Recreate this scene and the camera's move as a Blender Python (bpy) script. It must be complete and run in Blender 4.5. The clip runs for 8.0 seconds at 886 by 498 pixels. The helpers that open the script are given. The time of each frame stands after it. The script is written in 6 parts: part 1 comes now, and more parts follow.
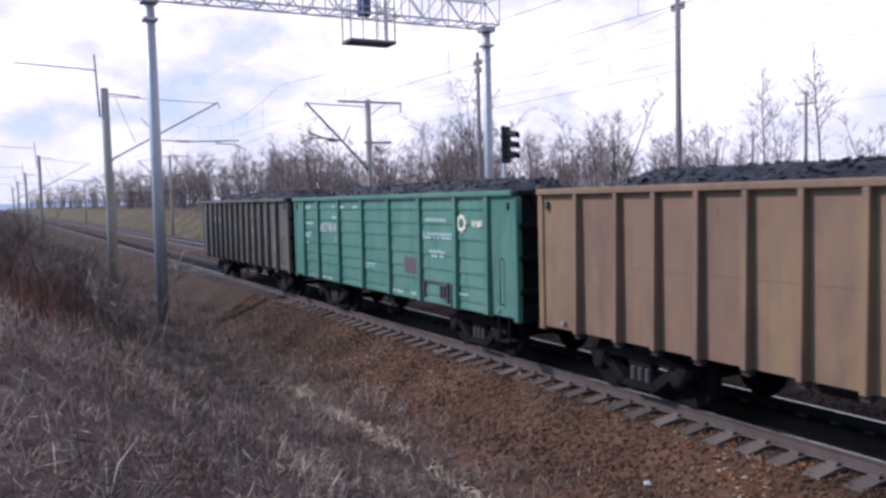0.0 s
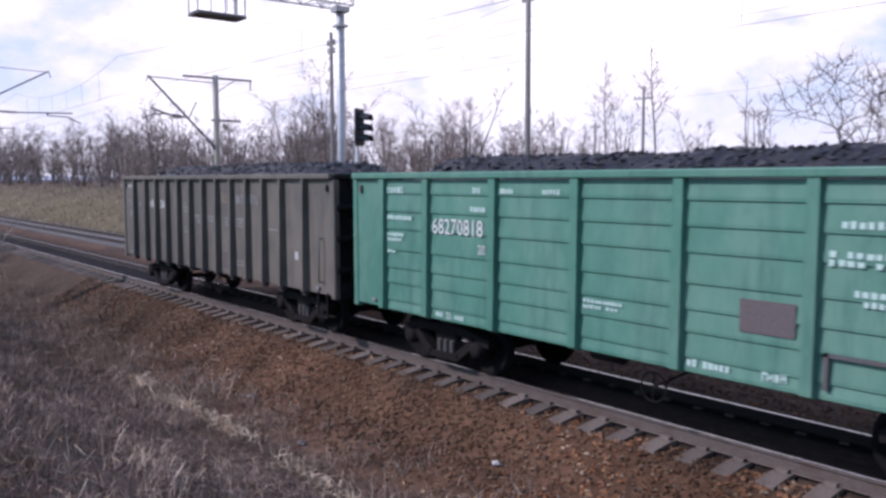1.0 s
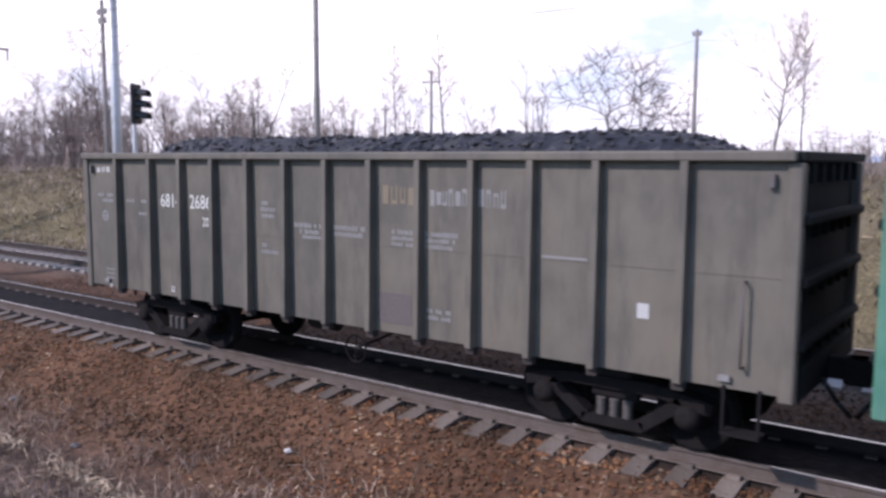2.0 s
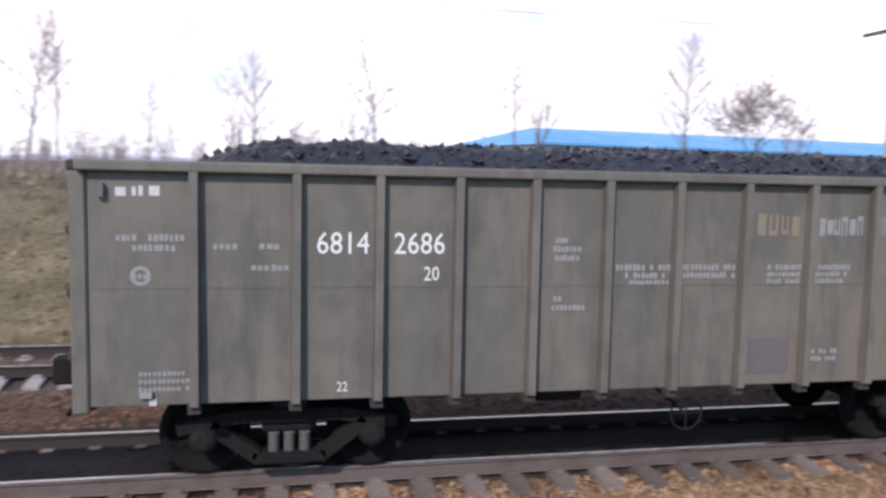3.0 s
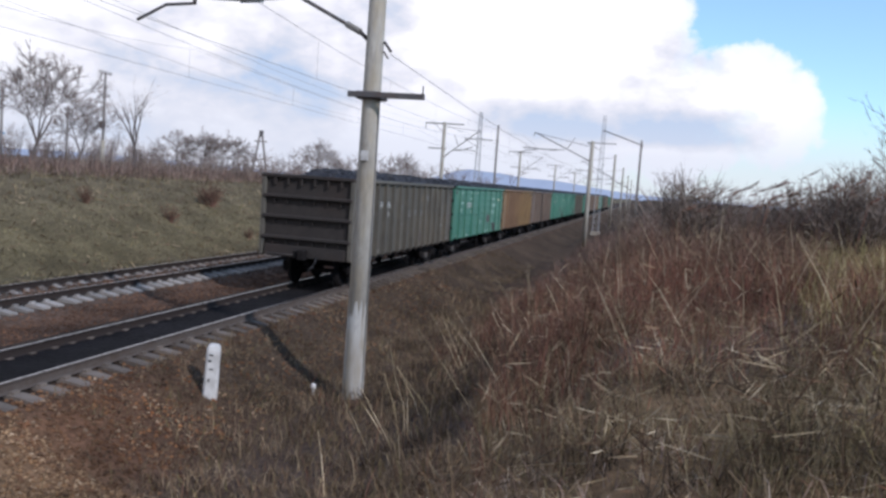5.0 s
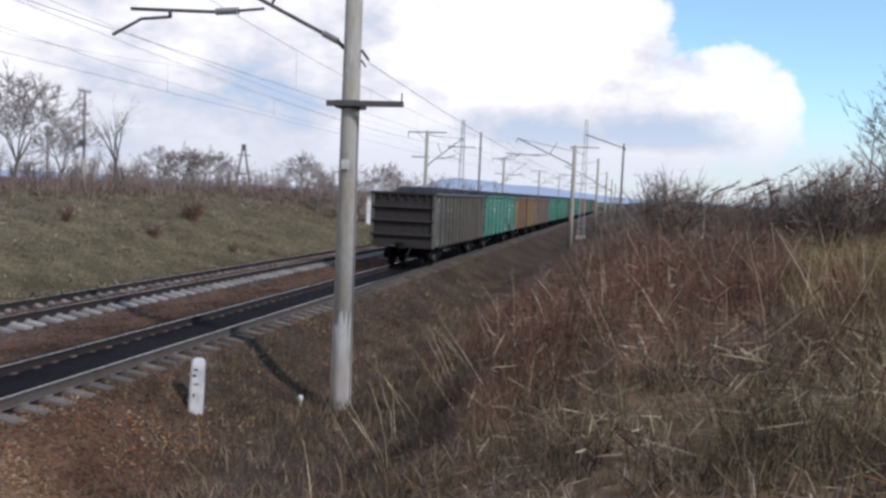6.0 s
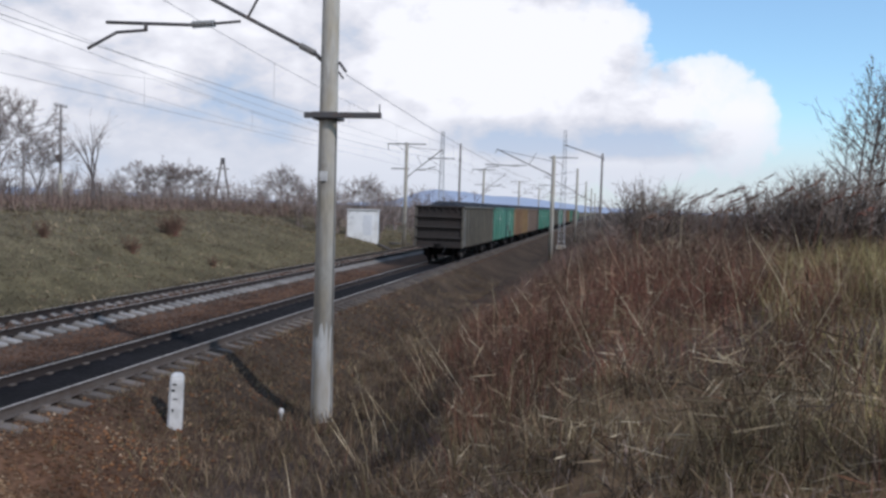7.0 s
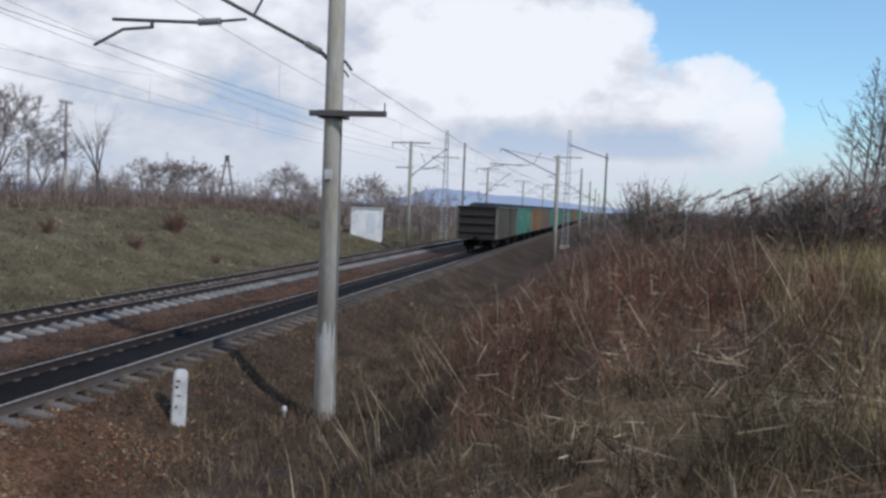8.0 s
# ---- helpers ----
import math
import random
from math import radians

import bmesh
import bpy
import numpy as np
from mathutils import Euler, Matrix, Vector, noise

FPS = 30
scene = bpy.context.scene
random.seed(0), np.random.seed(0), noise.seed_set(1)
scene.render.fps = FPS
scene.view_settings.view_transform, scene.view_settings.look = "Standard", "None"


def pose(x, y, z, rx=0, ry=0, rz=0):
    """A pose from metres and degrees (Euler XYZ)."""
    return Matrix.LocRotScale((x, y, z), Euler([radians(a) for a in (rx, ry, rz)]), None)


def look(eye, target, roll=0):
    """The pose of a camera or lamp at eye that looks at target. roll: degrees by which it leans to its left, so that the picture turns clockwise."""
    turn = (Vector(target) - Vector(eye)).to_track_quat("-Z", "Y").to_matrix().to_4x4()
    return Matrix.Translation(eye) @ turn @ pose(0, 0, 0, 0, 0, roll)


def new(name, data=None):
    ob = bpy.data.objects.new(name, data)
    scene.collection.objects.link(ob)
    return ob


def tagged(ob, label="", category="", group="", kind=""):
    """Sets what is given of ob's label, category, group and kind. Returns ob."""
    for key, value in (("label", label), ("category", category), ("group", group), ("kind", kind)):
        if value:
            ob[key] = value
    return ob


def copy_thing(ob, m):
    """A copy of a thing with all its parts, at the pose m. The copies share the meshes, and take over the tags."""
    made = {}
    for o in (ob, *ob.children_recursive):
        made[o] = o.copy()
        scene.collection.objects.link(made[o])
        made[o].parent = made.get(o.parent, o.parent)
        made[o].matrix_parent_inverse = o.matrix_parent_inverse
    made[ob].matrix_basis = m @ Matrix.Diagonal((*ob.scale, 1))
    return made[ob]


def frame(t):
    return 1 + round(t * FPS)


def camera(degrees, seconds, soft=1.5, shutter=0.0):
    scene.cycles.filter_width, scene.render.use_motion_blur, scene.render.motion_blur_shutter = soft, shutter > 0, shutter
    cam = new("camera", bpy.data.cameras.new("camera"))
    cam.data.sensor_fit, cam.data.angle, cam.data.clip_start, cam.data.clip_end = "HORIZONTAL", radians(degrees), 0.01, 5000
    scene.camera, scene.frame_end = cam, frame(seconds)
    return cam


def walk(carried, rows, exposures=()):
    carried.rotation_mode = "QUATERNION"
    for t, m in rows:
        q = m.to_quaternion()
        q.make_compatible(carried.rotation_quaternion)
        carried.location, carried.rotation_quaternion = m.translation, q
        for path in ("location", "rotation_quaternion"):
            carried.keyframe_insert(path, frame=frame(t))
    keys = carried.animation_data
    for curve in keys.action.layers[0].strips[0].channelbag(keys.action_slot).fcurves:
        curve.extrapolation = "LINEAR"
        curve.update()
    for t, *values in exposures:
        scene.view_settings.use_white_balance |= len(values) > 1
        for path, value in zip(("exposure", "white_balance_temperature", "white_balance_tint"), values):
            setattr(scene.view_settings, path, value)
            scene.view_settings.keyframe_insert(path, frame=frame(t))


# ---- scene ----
cam = camera(56.82, 8.0, soft=2.8, shutter=0.12)
PATH = [
    (0.0, 0.042, -0.055, 3.383, 61.28, -3.60, 1.46),
    (0.5, -0.009, -0.034, 3.390, 56.40, -4.58, 0.30),
    (1.0, -0.072, -0.003, 3.371, 51.01, -4.88, 0.15),
    (1.5, -0.108, 0.077, 3.354, 45.88, -5.43, -0.01),
    (1.7, -0.124, 0.103, 3.363, 42.65, -5.73, -0.03),
    (2.8, -0.051, 0.125, 3.408, 2.93, -6.28, -1.06),
    (3.0, -0.041, 0.072, 3.465, -11.87, -5.54, -1.33),
    (3.2, -0.040, 0.015, 3.499, -25.86, -5.52, -2.46),
    (3.4, -0.012, -0.008, 3.549, -37.73, -6.17, -2.58),
    (3.5, 0.005, -0.000, 3.559, -43.33, -5.85, -3.20),
    (3.6, -0.004, 0.028, 3.576, -48.70, -5.56, -3.78),
    (3.8, 0.028, 0.081, 3.570, -57.68, -4.43, -4.12),
    (4.0, 0.083, 0.076, 3.552, -63.04, -3.97, -3.67),
    (4.2, 0.130, 0.113, 3.567, -67.71, -3.79, -3.77),
    (4.5, 0.110, 0.099, 3.530, -73.47, -4.05, -3.65),
    (4.8, 0.094, 0.111, 3.497, -75.46, -4.16, -3.91),
    (5.0, 0.099, 0.115, 3.510, -76.17, -4.50, -4.16),
    (6.5, 0.166, 0.023, 3.446, -77.74, -3.30, -1.75),
    (7.0, 0.155, 0.018, 3.444, -78.56, -2.97, -1.83),
    (7.5, 0.133, 0.026, 3.454, -78.01, -2.96, -2.65),
    (8.0, 0.143, 0.029, 3.444, -78.30, -3.05, -2.25),
]
walk(cam, [(t, pose(x, y, z, 90 + p, r, w)) for t, x, y, z, w, p, r in PATH],
     exposures=[(0.0, 0.08, 6050, 27), (1.5, 0.29, 6250, 29), (2.8, 0.63, 6500, 24), (3.0, 0.56, 6500, 23), (3.2, 0.50, 6500, 22), (3.5, 0.56, 6500, 20), (4.2, 0.0, 6100, 18), (4.5, -0.13, 6100, 17), (5.0, -0.15, 6150, 16), (6.5, -0.23, 6200, 15), (8.0, -0.42, 6050, 12)])

# how far the train has gone along the track, in metres
TRAIN = [(0.0, -21.04), (0.5, -14.67), (1.0, -8.45), (1.5, -2.62), (2.8, 14.26), (3.0, 16.77), (3.5, 23.20), (3.8, 26.95), (4.0, 29.28), (4.2, 31.75), (4.5, 35.95), (5.0, 42.39), (6.5, 61.71), (7.0, 68.03), (7.5, 74.52), (8.0, 80.90)]

# ---------------------------------------------------------------- light
SUN_FROM = Vector((-0.515, -0.857, 0.76)).normalized()
world = bpy.data.worlds.new("sky")
scene.world = world
world.use_nodes = True


def build_sky():
    nt = world.node_tree
    nd, ln = nt.nodes, nt.links
    bg = nd["Background"]
    sky = nd.new("ShaderNodeTexSky")
    sky.sky_type, sky.sun_disc = "NISHITA", False
    sky.sun_elevation = math.asin(SUN_FROM.z)
    sky.sun_rotation = math.atan2(SUN_FROM.x, SUN_FROM.y)
    sky.dust_density, sky.ozone_density, sky.air_density = 0.3, 3.6, 1.1
    co = nd.new("ShaderNodeTexCoord")
    skys = nd.new("ShaderNodeVectorMath")
    skys.operation = "MULTIPLY"
    skys.inputs[1].default_value = (0.175, 0.215, 0.215)
    ln.new(sky.outputs[0], skys.inputs[0])

    def noise_of(scale, detail, rough, zs, off):
        mp = nd.new("ShaderNodeMapping")
        mp.inputs["Scale"].default_value = (1, 1, zs)
        mp.inputs["Location"].default_value = off
        ln.new(co.outputs["Generated"], mp.inputs[0])
        n = nd.new("ShaderNodeTexNoise")
        n.inputs["Scale"].default_value, n.inputs["Detail"].default_value, n.inputs["Roughness"].default_value = scale, detail, rough
        ln.new(mp.outputs[0], n.inputs["Vector"])
        return n.outputs["Fac"]

    def math_of(op, a, b, clamp=False, c=0.31):
        m = nd.new("ShaderNodeMath")
        m.operation, m.use_clamp = op, clamp
        m.inputs[2].default_value = c
        for i, v in enumerate((a, b)):
            if isinstance(v, (int, float)):
                m.inputs[i].default_value = v
            else:
                ln.new(v, m.inputs[i])
        return m.outputs[0]

    def ramp_of(f, *stops):
        r = nd.new("ShaderNodeValToRGB")
        el = r.color_ramp.elements
        while len(el) < len(stops):
            el.new(0.5)
        for e, (p, c) in zip(el, stops):
            e.position, e.color = p, (*c, 1)
        ln.new(f, r.inputs[0])
        return r.outputs[0]

    # heaped cloud in rounded lobes (bearing, height and radius in degrees); clear air beyond their edge, overhead and behind
    def lobe(deg, up, radius):
        a, e = math.radians(deg), math.radians(up)
        dot = nd.new("ShaderNodeVectorMath")
        dot.operation = "DOT_PRODUCT"
        dot.inputs[1].default_value = (-math.sin(a) * math.cos(e), math.cos(a) * math.cos(e), math.sin(e))
        ln.new(co.outputs["Generated"], dot.inputs[0])
        r = math.radians(radius)
        return math_of("MULTIPLY", math_of("SUBTRACT", dot.outputs["Value"], math.cos(r)), 1 / math.sin(r))

    sep = nd.new("ShaderNodeSeparateXYZ")
    ln.new(co.outputs["Generated"], sep.inputs[0])
    field = lobe(-20, 10, 66)
    for row in ((62, 10, 66), (-91.5, 5.6, 4.6), (-86, 8, 7.0), (-84, 12.2, 5.0), (-95.6, 7.2, 3.0), (-97.6, 6.0, 2.9)):
        field = math_of("MAXIMUM", field, lobe(*row))
    field = math_of("MINIMUM", field, math_of("SUBTRACT", 0.55, sep.outputs[2]))
    field = math_of("MINIMUM", field, math_of("ADD", sep.outputs[1], 0.41))
    puff = math_of("MULTIPLY", math_of("SUBTRACT", noise_of(17, 5, 0.55, 1.1, (0.35, 0.2, 0.1)), 0.5), 0.075)
    fray = math_of("MULTIPLY", math_of("SUBTRACT", noise_of(60, 6, 0.6, 1.2, (0.1, 0.7, 0.4)), 0.5), 0.022)
    cover = math_of("ADD", math_of("ADD", field, puff), fray)
    fac = ramp_of(math_of("ADD", cover, 0.5), (0.492, (0.07, 0.07, 0.07)), (0.503, (0.8, 0.8, 0.8)), (0.52, (1, 1, 1)))
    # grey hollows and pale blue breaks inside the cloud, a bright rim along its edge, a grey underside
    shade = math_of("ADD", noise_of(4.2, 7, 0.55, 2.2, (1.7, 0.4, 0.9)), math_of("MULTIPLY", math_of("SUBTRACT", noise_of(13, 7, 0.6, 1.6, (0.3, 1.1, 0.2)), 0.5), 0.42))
    rim = ramp_of(math_of("ADD", field, 0.5), (0.5, (0.13, 0.13, 0.13)), (0.62, (0.05, 0.05, 0.05)), (0.8, (0, 0, 0)))
    under = math_of("MULTIPLY", ramp_of(sep.outputs[2], (0.055, (0, 0, 0)), (0.075, (1, 1, 1)), (0.09, (0.7, 0.7, 0.7)), (0.115, (0, 0, 0))), ramp_of(lobe(-88, 4.6, 11), (0.0, (0, 0, 0)), (0.07, (0.24, 0.24, 0.24))))
    shade = math_of("SUBTRACT", math_of("ADD", shade, rim), under)
    cloud = ramp_of(shade, (0.33, (0.58, 0.72, 0.90)), (0.41, (0.78, 0.83, 0.91)), (0.475, (0.96, 0.965, 0.995)), (0.57, (1.22, 1.22, 1.22)))
    mix = nd.new("ShaderNodeMix")
    mix.data_type = "RGBA"
    ln.new(fac, mix.inputs[0])
    ln.new(skys.outputs[0], mix.inputs[6])
    ln.new(cloud, mix.inputs[7])
    # thin bright haze low down
    low = ramp_of(math_of("ABSOLUTE", sep.outputs[2], 0), (0.0, (0.85, 0.85, 0.85)), (0.05, (0.7, 0.7, 0.7)), (0.085, (0.3, 0.3, 0.3)), (0.115, (0.04, 0.04, 0.04)))
    mix2 = nd.new("ShaderNodeMix")
    mix2.data_type = "RGBA"
    ln.new(low, mix2.inputs[0])
    ln.new(mix.outputs[2], mix2.inputs[6])
    mix2.inputs[7].default_value = (0.80, 0.85, 0.92, 1)
    ln.new(mix2.outputs[2], bg.inputs[0])
    bg.inputs[1].default_value = 1.0


build_sky()
sun = new("sun", bpy.data.lights.new("sun", "SUN"))
sun.data.energy, sun.data.angle, sun.data.color = 3.3, radians(1.5), (1.0, 0.96, 0.91)
sun.matrix_world = look((0, 0, 60), Vector((0, 0, 60)) - SUN_FROM)

# ---------------------------------------------------------------- materials


def mat(name, a, b, scale=3.0, rough=0.8, bump=0.2, metal=0.0, c=None, stain=0.6, stretch=(1, 1, 1), vary=0.0, island=0.0, spec=0.3, grime=None):
    """Two tones in fine grain, a third in larger stains, fine relief. vary: by object, island: by piece."""
    m = bpy.data.materials.new(name)
    m.use_nodes = True
    nt = m.node_tree
    nd, ln = nt.nodes, nt.links
    p = nd["Principled BSDF"]
    p.inputs["Roughness"].default_value, p.inputs["Metallic"].default_value = rough, metal
    p.inputs["Specular IOR Level"].default_value = spec
    co, mp = nd.new("ShaderNodeTexCoord"), nd.new("ShaderNodeMapping")
    mp.inputs["Scale"].default_value = stretch
    ln.new(co.outputs["Object"], mp.inputs[0])

    def noise_tex(s, d, r=0.6):
        n = nd.new("ShaderNodeTexNoise")
        n.inputs["Scale"].default_value, n.inputs["Detail"].default_value, n.inputs["Roughness"].default_value = s, d, r
        ln.new(mp.outputs[0], n.inputs["Vector"])
        return n.outputs["Fac"]

    def mixed(f, x, y):
        n = nd.new("ShaderNodeMix")
        n.data_type = "RGBA"
        for i, v in ((0, f), (6, x), (7, y)):
            if isinstance(v, tuple):
                n.inputs[i].default_value = (*v, 1)
            else:
                ln.new(v, n.inputs[i])
        return n.outputs[2]

    def ramp(f, lo, hi, top=1.0):
        r = nd.new("ShaderNodeMapRange")
        r.inputs[1].default_value, r.inputs[2].default_value, r.inputs[4].default_value = lo, hi, top
        ln.new(f, r.inputs[0])
        return r.outputs[0]

    grain = noise_tex(scale * 8, 6)
    col = mixed(ramp(grain, 0.3, 0.7), a, b)
    if c:
        col = mixed(ramp(noise_tex(scale, 5, 0.65), 0.46, 0.66, stain), col, c)
    if grime:
        gm, gn = nd.new("ShaderNodeMapping"), nd.new("ShaderNodeTexNoise")
        gm.inputs["Scale"].default_value = (2.2, 2.2, 0.35)
        gn.inputs["Scale"].default_value, gn.inputs["Detail"].default_value, gn.inputs["Roughness"].default_value = 1.6, 8, 0.7
        ln.new(co.outputs["Object"], gm.inputs[0])
        ln.new(gm.outputs[0], gn.inputs["Vector"])
        col = mixed(ramp(gn.outputs["Fac"], 0.5, 0.72, 0.75), col, grime)
    if vary or island:
        src = nd.new("ShaderNodeObjectInfo").outputs["Random"] if vary else nd.new("ShaderNodeNewGeometry").outputs["Random Per Island"]
        hs = nd.new("ShaderNodeHueSaturation")
        w = vary or island
        mr = nd.new("ShaderNodeMapRange")
        mr.inputs[3].default_value, mr.inputs[4].default_value = 1 - w, 1 + w
        ln.new(src, mr.inputs[0])
        ln.new(mr.outputs[0], hs.inputs["Value"])
        ln.new(col, hs.inputs["Color"])
        col = hs.outputs[0]
    ln.new(col, p.inputs["Base Color"])
    rr = nd.new("ShaderNodeMapRange")
    rr.inputs[3].default_value, rr.inputs[4].default_value = max(0.05, rough - 0.12), min(1, rough + 0.12)
    ln.new(grain, rr.inputs[0])
    ln.new(rr.outputs[0], p.inputs["Roughness"])
    if bump:
        bp = nd.new("ShaderNodeBump")
        bp.inputs["Strength"].default_value, bp.inputs["Distance"].default_value = bump, 0.02
        ln.new(grain, bp.inputs["Height"])
        ln.new(bp.outputs[0], p.inputs["Normal"])
    return m


def island_mat(name, stops, rough=0.9, patches=None, clump=0.9):
    """Each loose piece takes one colour out of a row of colours. patches: a colour that comes in larger drifts."""
    m = bpy.data.materials.new(name)
    m.use_nodes = True
    nd, ln = m.node_tree.nodes, m.node_tree.links
    p = nd["Principled BSDF"]
    p.inputs["Roughness"].default_value, p.inputs["Specular IOR Level"].default_value = rough, 0.15
    g, r = nd.new("ShaderNodeNewGeometry"), nd.new("ShaderNodeValToRGB")
    el = r.color_ramp.elements
    while len(el) < len(stops):
        el.new(0.5)
    for i, (e, c) in enumerate(zip(el, stops)):
        e.position, e.color = i / (len(stops) - 1), (*c, 1)
    ln.new(g.outputs["Random Per Island"], r.inputs[0])
    col = r.outputs[0]
    if patches:
        co, n = nd.new("ShaderNodeTexCoord"), nd.new("ShaderNodeTexNoise")
        n.inputs["Scale"].default_value, n.inputs["Detail"].default_value = 0.22, 4
        ln.new(co.outputs["Object"], n.inputs["Vector"])
        mr, mx = nd.new("ShaderNodeMapRange"), nd.new("ShaderNodeMix")
        mr.inputs[1].default_value, mr.inputs[2].default_value, mr.inputs[4].default_value = 0.45, 0.62, 0.65
        mx.data_type = "RGBA"
        ln.new(n.outputs["Fac"], mr.inputs[0])
        ln.new(mr.outputs[0], mx.inputs[0])
        ln.new(col, mx.inputs[6])
        mx.inputs[7].default_value = (*patches, 1)
        col = mx.outputs[2]
    # whole clumps are older and darker, or fresher and paler
    co2, n2 = nd.new("ShaderNodeTexCoord"), nd.new("ShaderNodeTexNoise")
    n2.inputs["Scale"].default_value, n2.inputs["Detail"].default_value = clump, 5
    ln.new(co2.outputs["Object"], n2.inputs["Vector"])
    q, hs = nd.new("ShaderNodeMapRange"), nd.new("ShaderNodeHueSaturation")
    q.inputs[1].default_value, q.inputs[2].default_value, q.inputs[3].default_value, q.inputs[4].default_value = 0.36, 0.64, 0.5, 1.5
    ln.new(n2.outputs["Fac"], q.inputs[0])
    ln.new(q.outputs[0], hs.inputs["Value"])
    ln.new(col, hs.inputs["Color"])
    ln.new(hs.outputs[0], p.inputs["Base Color"])
    return m


def ground_mat():
    """Earth whose cover changes from bank to ballast to bank across the line, with train shade painted past the far
    rail.
    """
    m = bpy.data.materials.new("ground_cover")
    m.use_nodes = True
    nd, ln = m.node_tree.nodes, m.node_tree.links
    p = nd["Principled BSDF"]
    p.inputs["Roughness"].default_value, p.inputs["Specular IOR Level"].default_value = 0.95, 0.1
    co, sep = nd.new("ShaderNodeTexCoord"), nd.new("ShaderNodeSeparateXYZ")
    ln.new(co.outputs["Object"], sep.inputs[0])

    def noise_tex(s, d):
        n = nd.new("ShaderNodeTexNoise")
        n.inputs["Scale"].default_value, n.inputs["Detail"].default_value, n.inputs["Roughness"].default_value = s, d, 0.65
        ln.new(co.outputs["Object"], n.inputs["Vector"])
        return n.outputs["Fac"]

    wob = nd.new("ShaderNodeMath")
    wob.operation = "MULTIPLY_ADD"
    wob.inputs[1].default_value, wob.inputs[2].default_value = 0.7, -0.35
    ln.new(noise_tex(0.7, 5), wob.inputs[0])
    add = nd.new("ShaderNodeMath")
    ln.new(sep.outputs[1], add.inputs[0])
    ln.new(wob.outputs[0], add.inputs[1])
    mr = nd.new("ShaderNodeMapRange")
    mr.inputs[1].default_value, mr.inputs[2].default_value = 0.0, 40.0
    ln.new(add.outputs[0], mr.inputs[0])
    r = nd.new("ShaderNodeValToRGB")
    # coal-black bed to 11.05; from there to 12.1 the train's shade is painted in
    stops = [(0.0, (0.10, 0.072, 0.06)), (6.0, (0.085, 0.06, 0.048)), (7.1, (0.092, 0.052, 0.033)), (8.5, (0.098, 0.052, 0.031)), (9.2, (0.06, 0.041, 0.03)),
             (9.5, (0.010, 0.009, 0.010)), (11.05, (0.010, 0.009, 0.010)), (11.4, (0.011, 0.010, 0.010)), (12.1, (0.034, 0.024, 0.019)), (13.4, (0.088, 0.051, 0.034)), (14.3, (0.078, 0.058, 0.046)),
             (17.0, (0.072, 0.058, 0.045)), (18.2, (0.085, 0.068, 0.044)), (21.5, (0.11, 0.09, 0.05)), (27, (0.115, 0.092, 0.056)), (38, (0.08, 0.062, 0.047))]
    el = r.color_ramp.elements
    while len(el) < len(stops):
        el.new(0.5)
    for e, (y, c) in zip(el, stops):
        e.position, e.color = y / 40.0, (*c, 1)
    ln.new(mr.outputs[0], r.inputs[0])
    # past the orange stretch the shoulder is grown over, brown and grey
    def span(src, lo, hi):
        q = nd.new("ShaderNodeMapRange")
        q.inputs[1].default_value, q.inputs[2].default_value = lo, hi
        ln.new(src, q.inputs[0])
        return q.outputs[0]

    over, grown = nd.new("ShaderNodeMath"), nd.new("ShaderNodeMix")
    over.operation, grown.data_type = "MULTIPLY", "RGBA"
    ends = nd.new("ShaderNodeMath")
    ends.operation = "MAXIMUM"
    ln.new(span(sep.outputs[0], 11.0, 15.0), ends.inputs[0])
    ln.new(span(sep.outputs[0], -15.0, -24.0), ends.inputs[1])
    ln.new(ends.outputs[0], over.inputs[0])
    ln.new(span(add.outputs[0], 9.2, 8.5), over.inputs[1])
    ln.new(over.outputs[0], grown.inputs[0])
    ln.new(r.outputs[0], grown.inputs[6])
    grown.inputs[7].default_value = (0.056, 0.039, 0.027, 1)

    # and a stretch of pale tan gravel before it
    a2, b2, pale = nd.new("ShaderNodeMath"), nd.new("ShaderNodeMath"), nd.new("ShaderNodeMix")
    a2.operation, b2.operation, pale.data_type = "MULTIPLY", "MULTIPLY", "RGBA"
    ln.new(span(sep.outputs[0], -1.0, 3.0), a2.inputs[0])
    ln.new(span(sep.outputs[0], 10.5, 8.5), a2.inputs[1])
    ln.new(a2.outputs[0], b2.inputs[0])
    ln.new(span(add.outputs[0], 9.2, 8.6), b2.inputs[1])
    ln.new(b2.outputs[0], pale.inputs[0])
    ln.new(grown.outputs[2], pale.inputs[6])
    pale.inputs[7].default_value = (0.165, 0.106, 0.06, 1)

    def value(src, f, lo, hi):
        q, h = nd.new("ShaderNodeMapRange"), nd.new("ShaderNodeHueSaturation")
        q.inputs[1].default_value, q.inputs[2].default_value, q.inputs[3].default_value, q.inputs[4].default_value = 0.3, 0.7, lo, hi
        ln.new(f, q.inputs[0])
        ln.new(q.outputs[0], h.inputs["Value"])
        ln.new(src, h.inputs["Color"])
        return h.outputs[0]

    fine = noise_tex(9.0, 8)
    col = value(value(pale.outputs[2], noise_tex(0.55, 6), 0.6, 1.4), fine, 0.45, 1.6)
    ln.new(col, p.inputs["Base Color"])
    bp = nd.new("ShaderNodeBump")
    bp.inputs["Strength"].default_value, bp.inputs["Distance"].default_value = 0.8, 0.05
    ln.new(fine, bp.inputs["Height"])
    ln.new(bp.outputs[0], p.inputs["Normal"])
    return m


